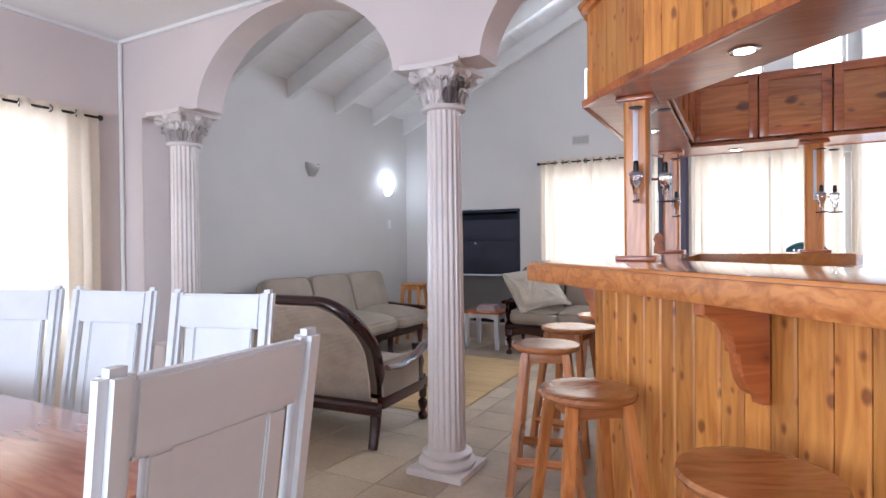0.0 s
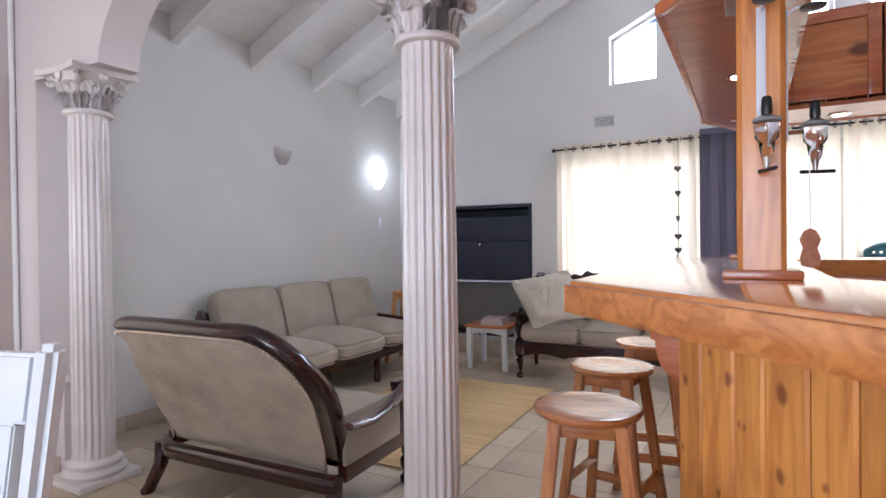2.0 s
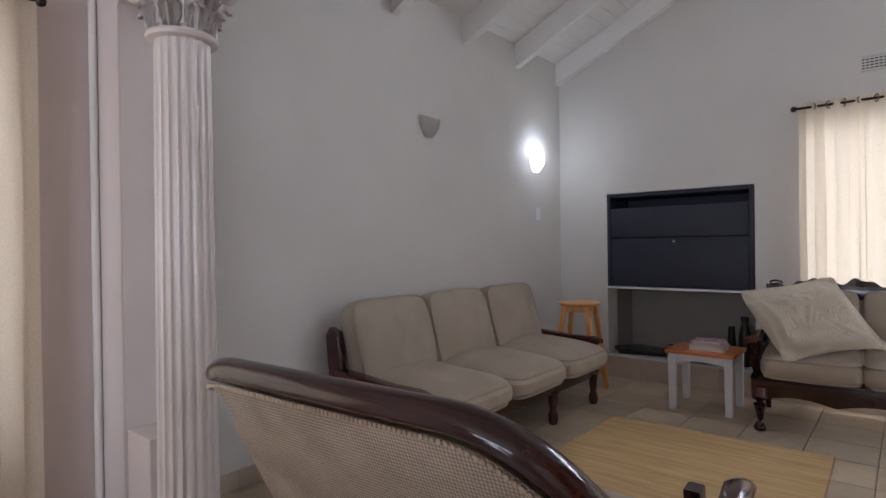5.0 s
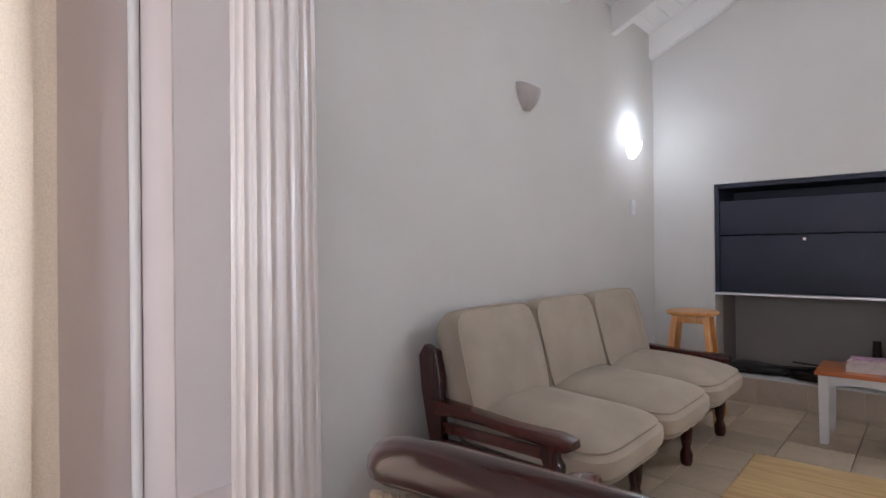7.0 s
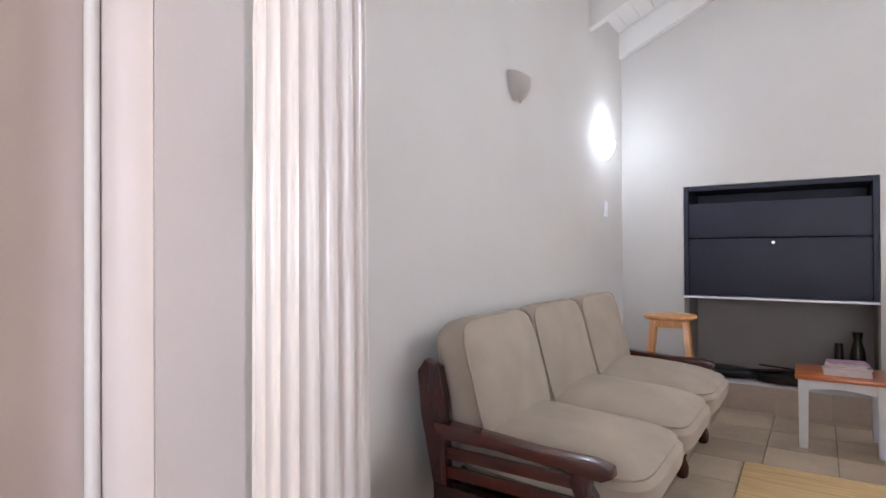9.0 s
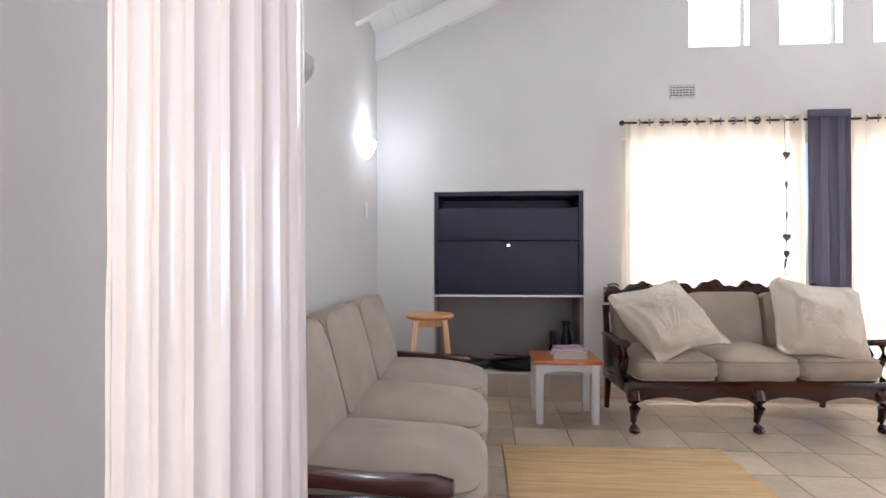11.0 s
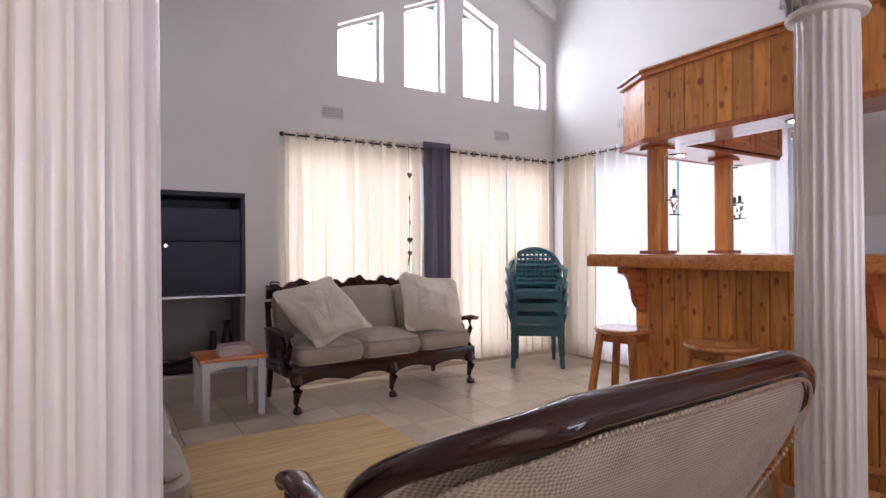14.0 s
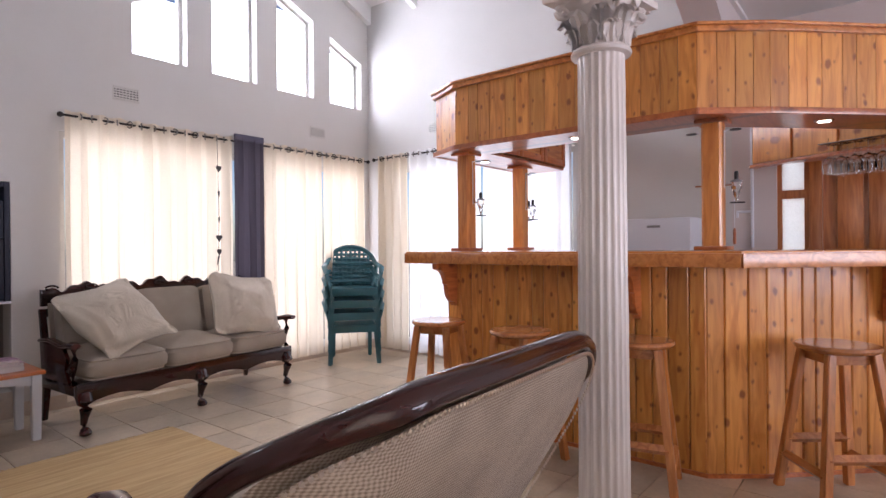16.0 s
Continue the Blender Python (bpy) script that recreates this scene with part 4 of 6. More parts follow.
def sofa_b():
    """Three-seater against the north curtains; local x along its width, y towards its back."""
    s = thing("sofa", "beige three-seat sofa in a carved mahogany frame before the curtains", "sofa", "living room seats", (-1.70, 6.20, 0), 4.0)
    W, D = 1.76, 0.57
    hw = W / 2
    bm = B()
    pts = [(-hw, 0.34), (-hw, 0.26)]
    for i in range(25):
        u = -1 + i / 12
        z = 0.205 + 0.035 * abs(math.sin(u * math.pi * 2)) - (0.03 if abs(abs(u) - 0.0) < 0.06 else 0)
        pts.append((u * (hw - 0.06), z))
    pts += [(hw, 0.26), (hw, 0.34)]
    add_prism(bm, pts, -0.03, 0.02, 0.004, m=XZ)
    part("front_rail", bm, M_MAHOG, s)
    part("seat_frame", add_box(add_box(box(-hw, -hw + 0.05, 0.03, D, 0.26, 0.34, 0.005), hw - 0.05, hw, 0.03, D, 0.26, 0.34, 0.005), -hw + 0.05, hw - 0.05, D - 0.05, D, 0.26, 0.34, 0.005), M_MAHOG, s)
    part("slats", box(-hw + 0.05, hw - 0.05, 0.02, D - 0.05, 0.30, 0.32), M_MAHOG, s)
    for x in (-hw + 0.05, 0, hw - 0.05):
        part("leg", leg_cabriole((x, 0.01, 0), (0, -1), 0.235), M_MAHOGZ, s)
    for x in (-hw + 0.04, hw - 0.04):
        part("leg", beam((x, D + 0.04, 0), (x, D - 0.02, 0.34), 0.032, 0.032, 0.003, 0.045, 0.05), M_MAHOGZ, s)
        part("back_post", beam((x, D - 0.03, 0.33), (x, D + 0.07, 0.80), 0.045, 0.05, 0.004, 0.04, 0.035), M_MAHOGZ, s)
    bm = B()
    for z0, z1, yy in ((0.40, 0.45, 0.0), (0.74, 0.80, 0.06)):
        add_box(bm, -hw + 0.06, hw - 0.06, D - 0.01 + yy, D + 0.02 + yy, z0, z1, 0.004)
    part("back_rail", bm, M_MAHOG, s)
    part("back_panel", prism([(D - 0.045, 0.36), (D - 0.025, 0.36), (D + 0.062, 0.84), (D + 0.042, 0.84)], -hw + 0.07, hw - 0.07, 0, YZ), M_CUSH, s)
    for x in (-hw + 0.01, hw - 0.01):
        part("side_panel", prism([(0.10, 0.33), (D - 0.03, 0.33), (D - 0.0, 0.575), (0.20, 0.575), (0.13, 0.50), (0.16, 0.42)], x - 0.012, x + 0.012, 0.004, YZ), M_MAHOGZ, s)
    # carved cresting
    bm = B()
    top = []
    for i in range(97):
        u = -1 + i / 48
        z = 0.955 + 0.024 * math.cos(u * 3 * math.pi * 2) * (0.5 + 0.5 * abs(math.sin(u * 6))) + 0.012 * math.sin(u * 47) + 0.020 * math.exp(-(u * 9) ** 2) - 0.035 * abs(u) ** 6
        top.append((u * (hw - 0.03), z + 0.008))
    add_prism(bm, [(hw - 0.03, 0.82), (-hw + 0.03, 0.82)] + top, -(D + 0.085), -(D + 0.05), 0.003, m=XZ)
    for i in range(7):
        u = -0.9 + i * 0.3
        add_tube(bm, [(u * hw + 0.05 * math.cos(a) * (1 - a / 9), D + 0.045, 0.948 + 0.022 * math.sin(a) * (1 - a / 9)) for a in (kk * 0.55 for kk in range(11))], 0.008, 6)
    part("carved_crest", bm, M_MAHOG, s)
    for sx in (-1, 1):
        x = sx * (hw - 0.01)
        a = part("armrest", add_tube(B(), [(x, D + 0.0, 0.585), (x, 0.40, 0.60), (x, 0.18, 0.575), (x + sx * 0.012, 0.03, 0.60), (x + sx * 0.02, -0.035, 0.598)], [0.024, 0.030, 0.034, 0.040, 0.030], 12, 0.62), M_MAHOGY, s)
        part("arm_support", add_tube(B(), [(x, 0.04, 0.33), (x, 0.085, 0.42), (x, 0.03, 0.50), (x, 0.045, 0.585)], [0.026, 0.030, 0.021, 0.026], 10), M_MAHOGZ, s)
    cw = (W - 0.12) / 3
    for i in range(3):
        x = -hw + 0.06 + cw * (i + 0.5)
        m = pose(x, 0.235, 0.435, 3, 0, 0)
        c = part("seat_cushion", cushion(cw * 0.995, 0.57, 0.245, 0.055, 0.24, 0.012, m, i), M_CUSH, s)
        part("piping", seam(cw * 0.995, 0.57, 0.066, 0.24, m), M_CUSH, c)
        m = pose(x, 0.470, 0.695, -12, 0, 0) @ pose(0, 0, 0, 90, 0, 0)
        c = part("back_cushion", cushion(cw * 0.94, 0.42, 0.18, 0.025, 0.22, 0.006, m, i + 5), M_CUSH, s)
        part("piping", seam(cw * 0.94, 0.42, 0.062, 0.22, m), M_CUSH, c)
    return s


sofa_b()


def throw_pillow(at, rx, ry, rz, seed, skew=0.0):
    p = thing("throw_pillow", "crumpled square cream throw pillow leaning on the sofa", "pillow", "throw pillows", at)
    part("cover", blob(0.53, 0.49, 0.19, 0.12, 0.55, 72, 36, pinch=0.96, wobble=0.032, seed=seed, m=Matrix(((1, skew, 0, 0), (0, 1, 0, 0), (0, 0, 1, 0), (0, 0, 0, 1)))), M_PILLOW, p)
    p.matrix_basis = pose(*at) @ pose(0, 0, 0, 0, 0, rz) @ pose(0, 0, 0, rx, 0, 0) @ pose(0, 0, 0, 0, 0, ry)


throw_pillow((-2.27, 6.28, 0.750), 62, 14, 10, 1, -0.28)
throw_pillow((-1.24, 6.33, 0.750), 66, -5, 0, 6)


def sofa_w():
    """Three-seater along the west wall; local x along its width (north), y towards its back (west)."""
    s = thing("sofa", "beige three-seat sofa in a plain mahogany frame along the wall", "sofa", "living room seats", (-3.675, 5.045, 0), 90.0)
    hw, D = 1.06, 0.64
    part("seat_frame", add_box(add_box(add_box(box(-hw, hw, -0.02, 0.02, 0.215, 0.31, 0.006), -hw, -hw + 0.05, 0.02, D, 0.22, 0.31, 0.005), hw - 0.05, hw, 0.02, D, 0.22, 0.31, 0.005), -hw + 0.05, hw - 0.05, D - 0.04, D, 0.22, 0.31, 0.005), M_MAHOG, s)
    part("slats", box(-hw + 0.05, hw - 0.05, 0.02, D - 0.04, 0.27, 0.29), M_MAHOG, s)
    for x in (-hw + 0.06, -hw / 3, hw / 3, hw - 0.06):
        part("leg", lathe([(0.026, 0), (0.034, 0.02), (0.036, 0.06), (0.022, 0.10), (0.03, 0.14), (0.036, 0.225)], 12, (x, 0.0, 0)), M_MAHOGZ, s)
    for sx in (-1, 1):
        x = sx * (hw - 0.03)
        part("leg", beam((x, D, 0), (x, D - 0.03, 0.3), 0.045, 0.045, 0.004), M_MAHOGZ, s)
        part("back_post", prism([(D - 0.06, 0.28), (D + 0.0, 0.28), (D + 0.065, 0.58), (D + 0.08, 0.74), (D + 0.045, 0.79), (D - 0.02, 0.765), (D - 0.045, 0.65)], x - 0.025, x + 0.025, 0.008, YZ), M_MAHOGZ, s)
        part("arm_support", prism([(0.0, 0.30), (0.075, 0.30), (0.06, 0.38), (0.085, 0.43), (0.07, 0.49), (0.0, 0.49), (0.012, 0.43), (-0.01, 0.40)], x - 0.022, x + 0.022, 0.006, YZ), M_MAHOGZ, s)
        arm = [(D - 0.02, 0.49), (0.35, 0.49), (0.1, 0.472), (-0.03, 0.462), (-0.065, 0.48), (-0.06, 0.508), (0.0, 0.524), (0.2, 0.524), (0.4, 0.54), (D, 0.555)]
        part("armrest", prism(arm, x - 0.036, x + 0.036, 0.010, YZ), M_MAHOGY, s)
        for z0 in (0.335, 0.41):
            part("side_slat", box(x - 0.01, x + 0.01, 0.07, D - 0.04, z0, z0 + 0.045, 0.003), M_MAHOGY, s)
    part("back_rail", add_box(box(-hw + 0.05, hw - 0.05, D + 0.02, D + 0.045, 0.45, 0.50, 0.004), -hw + 0.05, hw - 0.05, D + 0.05, D + 0.07, 0.68, 0.73, 0.004), M_MAHOG, s)
    cw = (2 * hw - 0.12) / 3
    for i in range(3):
        x = -hw + 0.06 + cw * (i + 0.5)
        m = pose(x, 0.225, 0.412, 3, 0, 0)
        c = part("seat_cushion", cushion(cw * 0.995, 0.75, 0.275, 0.075, 0.34, 0.018, m, i + 11), M_CUSH, s)
        part("piping", seam(cw * 0.995, 0.75, -0.06, 0.34, m, 0.0035), M_CUSH, c)
        m = pose(x, D - 0.075, 0.675, -15, 0, 0) @ pose(0, 0, 0, 90, 0, 0)
        c = part("back_cushion", cushion(cw * 0.97, 0.52, 0.235, 0.045, 0.33, 0.012, m, i + 15), M_CUSH, s)
        part("piping", seam(cw * 0.97, 0.52, 0.072, 0.33, m, 0.0032), M_CUSH, c)
    return s


sofa_w()


def settee():
    """Seen from behind; local x along its width, y forwards (north)."""
    s = thing("settee", "woven settee with curved mahogany rail and brass studs by the columns", "armchair", "living room seats", (-2.652, 3.033, 0), 3.05)
    L, R = -0.655, 0.46
    lean = lambda z: -0.02 - 0.35 * (z - 0.28) / 0.66
    U0, RHO = 0.50, 0.182

    def wrap(u):
        """The back panel bends forwards at both sides: where it stands at u along its width, and how far it still leans."""
        a = max(0.0, abs(u) - U0) / RHO
        t = min(a, 1.35)
        return math.copysign(min(abs(u), U0) + RHO * math.sin(t), u), RHO * (1 - math.cos(t)) + max(0, a - t) * RHO, math.cos(t) ** 0.6

    # back outline: flat top, round shoulders, straight sides
    def outline(inset, n=14):
        zb, zt = 0.27 + inset * 0.2, 0.947 - inset
        pts = []
        xl, xr = -0.753 + inset, 0.534 - inset
        rad = 0.302 - inset * 0.6
        pts += [(xr - 0.085, zb), (xr - 0.04, 0.42), (xr - 0.012, 0.56)]
        for i in range(n + 1):
            a = math.pi / 2 * i / n
            pts.append((xr - rad + rad * math.cos(a), zt - rad + rad * math.sin(a)))
        for i in range(n + 1):
            a = math.pi / 2 + math.pi / 2 * i / n
            pts.append((xl + rad + rad * math.cos(a), zt - rad + rad * math.sin(a)))
        pts += [(xl + 0.012, 0.56), (xl + 0.04, 0.42), (xl + 0.085, zb)]
        return pts
    def put(pts, off=0.0):
        out = []
        for u, z in pts:
            x, fy, c = wrap(u)
            out.append(Vector((x, lean(z) * (0.25 + 0.75 * c) + fy + off, z)))
        return out
    bm = B()
    ol = outline(0.035)
    for off in (0.0, 0.07):
        ring = []
        for f in (1.0, 0.8, 0.6, 0.4, 0.2):
            bulge = (-0.016 if off == 0 else 0.03) * (1 - f ** 3)
            ring.append([bm.verts.new(p) for p in put([(u * f, 0.60 + (z - 0.60) * f) for u, z in ol], off + bulge)])
        for a, b in zip(ring, ring[1:]):
            for i in range(len(a)):
                j = (i + 1) % len(a)
                bm.faces.new((a[i], a[j], b[j], b[i]))
        bm.faces.new(ring[-1])
    part("back_panel", bm, M_BACK, s, "beige herringbone woven back panel")
    # the show-wood rail, a swept flattened bar
    rail = outline(0.0)
    bm = B()
    ring = []
    pts = put(rail, 0.035)
    for i, p in enumerate(pts):
        t = (pts[min(i + 1, len(pts) - 1)] - pts[max(i - 1, 0)]).normalized()
        nrm = Vector((0, -1, -0.45)).normalized()
        p = p + Vector((-0.025 if p.x > 0 else 0.0, 0.07, 0)) * max(0.0, min(1.0, (0.84 - p.z) / 0.25))
        side = t.cross(nrm).normalized()
        ring.append([bm.verts.new(p + side * (0.027 * math.cos(a)) + nrm * (0.038 * math.sin(a))) for a in (2 * math.pi * q / 12 for q in range(12))])
    for a, b in zip(ring, ring[1:]):
        for q in range(12):
            bm.faces.new((a[q], a[(q + 1) % 12], b[(q + 1) % 12], b[q]))
    bm.faces.new(ring[0][::-1])
    bm.faces.new(ring[-1])
    part("top_rail", bm, M_MAHOG, s, "polished mahogany top rail")
    studs = B()
    line = put(outline(0.034, 30), -0.014)
    acc, last = 0.0, line[0]
    for p in line[1:]:
        seg = (p - last).length
        nn = max(1, int(seg / 0.0125))
        for q in range(nn):
            c = last.lerp(p, (q + 0.5) / nn)
            r = 0.0068
            rings = [[studs.verts.new(c + Vector((r * kk * math.cos(a), -d, r * kk * math.sin(a)))) for a in (2 * math.pi * w / 6 for w in range(6))] for kk, d in ((1, 0.0), (0.75, 0.004))]
            for w in range(6):
                studs.faces.new((rings[0][w], rings[0][(w + 1) % 6], rings[1][(w + 1) % 6], rings[1][w]))
            studs.faces.new(rings[1])
        last = p
    tagged(part("brass_studs", studs, M_BRASS, s), kind="stuff")
    # curved bottom rail and seat frame
    low = []
    for k in range(17):
        x, fy, _ = wrap(-0.69 + 0.075 * k)
        low.append((x, -0.075 + fy, 0.262))
    part("bottom_rail", add_tube(add_tube(B(), low, 0.036, 12), [(x, y, z - 0.022) for x, y, z in low], 0.030, 12), M_MAHOG, s)
    for sx, x in ((-1, L), (1, R)):
        part("side_frame", box(x - 0.024, x + 0.024, 0.02, 0.64, 0.225, 0.305, 0.012), M_MAHOGY, s)
        out = 0.06 if sx < 0 else 0.0
        part("back_leg", add_tube(B(), [(x, -0.03, 0.27), (x, -0.04, 0.16), (x - out, -0.07, 0.022), (x - out * 1.3, -0.08, 0.0)], [0.040, 0.036, 0.032, 0.032], 8), M_MAHOGZ, s)
        part("front_leg", lathe([(0.026, 0), (0.036, 0.015), (0.038, 0.035), (0.022, 0.055), (0.020, 0.07), (0.034, 0.10), (0.036, 0.13), (0.018, 0.155), (0.028, 0.17), (0.030, 0.25)], 16, (x, 0.60, 0)), M_MAHOGZ, s)
        part("arm_support", prism([(y + 0.03, z) for y, z in ((0.47, 0.31), (0.55, 0.31), (0.535, 0.37), (0.56, 0.43), (0.52, 0.50), (0.51, 0.575), (0.445, 0.575), (0.46, 0.50), (0.49, 0.43), (0.46, 0.37))], x - 0.024, x + 0.024, 0.008, YZ), M_MAHOGZ, s)
        x += 0.11 if sx > 0 else 0.0
        arm = [(-0.07, 0.52, 0.0), (0.10, 0.50, 0), (0.27, 0.525, 0), (0.40, 0.575, 0), (0.51, 0.595, 0), (0.59, 0.575, 0), (0.605, 0.545, 0)]
        part("armrest", add_tube(B(), [(x, y, z) for y, z, _ in arm], [0.026, 0.030, 0.032, 0.036, 0.040, 0.034, 0.020], 12, 0.66), M_MAHOGY, s)
        part("inner_side", box(x - sx * 0.08 - 0.012, x - sx * 0.08 + 0.012, 0.0, 0.47, 0.31, 0.54, 0.01), M_CUSH, s)
    part("front_rail", box(L, R, 0.62, 0.66, 0.25, 0.32, 0.008), M_MAHOG, s)
    part("seat_base", box(L + 0.03, R - 0.03, 0.03, 0.62, 0.29, 0.315), M_MAHOG, s)
    part("seat_cushion", blob(R - L - 0.10, 0.56, 0.17, 0.24, 0.5, m=pose((L + R) / 2, 0.36, 0.395), wobble=0.004, seed=21), M_CUSH, s)
    part("back_cushion", blob(R - L - 0.20, 0.13, 0.38, 0.24, 0.35, m=pose((L + R) / 2, 0.0, 0.59, 24, 0, 0), wobble=0.004, seed=22), M_CUSH, s)


settee()


def stool(at, rz, mat_leg, mat_seat, label, h=0.75):
    s = thing("bar_stool", label, "stool", "bar stools", at, rz)
    part("seat", lathe([(0.10, h - 0.034), (0.158, h - 0.033), (0.172, h - 0.026), (0.178, h - 0.014), (0.172, h - 0.003), (0.150, h), (0.10, h - 0.004), (0.02, h - 0.006)], 44), mat_seat, s)
    bm = B()
    for a in (-1, 1):
        add_box(bm, -0.085, 0.085, a * 0.09 - 0.010, a * 0.09 + 0.010, h - 0.085, h - 0.034, 0.003)
        add_box(bm, a * 0.09 - 0.010, a * 0.09 + 0.010, -0.080, 0.080, h - 0.085, h - 0.034, 0.003)
    part("apron", bm, mat_seat, s)
    top, bot = 0.098, 0.178
    P = lambda sx, sy, z: (sx * (bot + (top - bot) * z / h), sy * (bot + (top - bot) * z / h), z)
    for sx, sy in ((-1, -1), (1, -1), (1, 1), (-1, 1)):
        part("leg", beam(P(sx, sy, 0), P(sx, sy, h - 0.034), 0.040, 0.040, 0.004, 0.038, 0.038), mat_leg, s)
    for (a, b), z in ((((-1, -1), (1, -1)), 0.17), (((1, 1), (-1, 1)), 0.17), (((1, -1), (1, 1)), 0.25), (((-1, 1), (-1, -1)), 0.25)):
        p, q = Vector(P(*a, z)), Vector(P(*b, z))
        bm = B()
        add_tube(bm, [p, q], 0.024, 4)
        part("stretcher", bm, mat_seat, s, )
    return s


SL = "round-topped pine bar stool with splayed legs at the bar"
for (x, y), rz in (((-1.07, 4.30), 12), ((-1.13, 3.645), -8), ((-1.07, 2.99), 14), ((-0.657, 2.186), 38), ((-0.13, 1.62), 25)):
    stool((x, y, 0), rz, M_STOOL, M_SEAT, SL)
stool((-3.93, 6.34, 0), 8, M_OAK, M_OAK, "light orange round wooden stool below the lit wall lamp", 0.77)

st = thing("side_table", "small white side table with stained wooden top beside the sofa", "side table", "", (-2.95, 6.47, 0), 1)
part("tabletop", box(-0.24, 0.24, -0.22, 0.22, 0.425, 0.45, 0.006), M_RED, st)
bm = B()
for sx in (-1, 1):
    for sy in (-1, 1):
        part("leg", beam((sx * 0.195, sy * 0.175, 0), (sx * 0.195, sy * 0.175, 0.425), 0.046, 0.046, 0.004, 0.056, 0.056), M_WHITE, st)
for sy in (-1, 1):
    arc = [(-0.17, 0.425)] + [(-0.17 + 0.34 * i / 12, 0.355 + 0.022 * math.sin(math.pi * i / 12)) for i in range(13)] + [(0.17, 0.425)]
    part("apron", prism(arc, -sy * 0.175 - 0.009, -sy * 0.175 + 0.009, 0, XZ), M_WHITE, st)
    part("apron", box(sy * 0.195 - 0.009, sy * 0.195 + 0.009, -0.15, 0.15, 0.355, 0.425), M_WHITE, st)
for i, (dx, dy, rz, w, dd, hh, mt) in enumerate(((0.03, 0.0, 3, 0.24, 0.19, 0.022, M_PAPER), (0.035, 0.0, -2, 0.235, 0.185, 0.018, M_PAPER), (0.04, 0.005, 5, 0.22, 0.18, 0.012, M_MAG), (0.03, 0.0, -6, 0.21, 0.165, 0.010, M_PAPER), (0.035, 0.01, 9, 0.20, 0.15, 0.008, M_MAG))):
    z = 0.4505 + (0, 0.0225, 0.041, 0.0535, 0.064)[i]
    bk = thing("magazine" if i > 1 else "book", "worn magazine in the pile on the side table" if i > 1 else "thick paper-bound book at the bottom of the pile", "magazine" if i > 1 else "book", "reading pile", (-2.95 + dx, 6.44 + dy, z), rz)
    part("pages", box(-w / 2, w / 2 - 0.003, -dd / 2 + 0.002, dd / 2 - 0.002, 0.0015, hh - 0.0015), M_PAPER, bk)
    part("cover", add_box(add_box(box(-w / 2, w / 2, -dd / 2, dd / 2, 0, 0.0013), -w / 2, w / 2, -dd / 2, dd / 2, hh - 0.0013, hh), -w / 2 - 0.001, -w / 2, -dd / 2, dd / 2, 0, hh), mt, bk)

rg = thing("rug", "ribbed straw-coloured rug with frayed ends on the floor tiles", "rug", "", (-2.735, 4.80, 0), 1.2)
bm = B()
RW, RL = 0.66, 1.02
n = 204
rows = []
for j in range(n + 1):
    y = -RL + 2 * RL * j / n
    z = 0.009 + (0.0012 if j % 2 else -0.0004) + 0.0012 * noise.noise(Vector((0, y * 3, 0)))
    rows.append([bm.verts.new((x * RW + 0.008 * noise.noise(Vector((x * 3, y * 4, 0))), y, z + 0.0015 * noise.noise(Vector((x * 6, y * 9, 2))))) for x in [-1 + i / 12 for i in range(25)]])
for a, b in zip(rows, rows[1:]):
    for i in range(24):
        bm.faces.new((a[i], a[i + 1], b[i + 1], b[i]))
part("weave", bm, M_RUG, rg)
part("underside", box(-RW + 0.01, RW - 0.01, -RL + 0.01, RL - 0.01, 0.001, 0.004), M_RUG, rg)
fr = B()
rng = random.Random(5)
for e in (-1, 1):
    for i in range(70):
        x = -RW + 2 * RW * (i + 0.5) / 70
        add_tube(fr, [(x, e * RL, 0.006), (x + rng.uniform(-0.01, 0.01), e * (RL + rng.uniform(0.02, 0.04)), 0.003)], 0.0022, 4)
for e in (-1, 1):
    for i in range(60):
        y = -RL + 2 * RL * (i + 0.5) / 60
        add_tube(fr, [(e * RW, y, 0.007), (e * (RW + rng.uniform(0.004, 0.012)), y + 0.008, 0.004)], 0.003, 4)
tagged(part("fringe", fr, M_RUG, rg), kind="stuff")


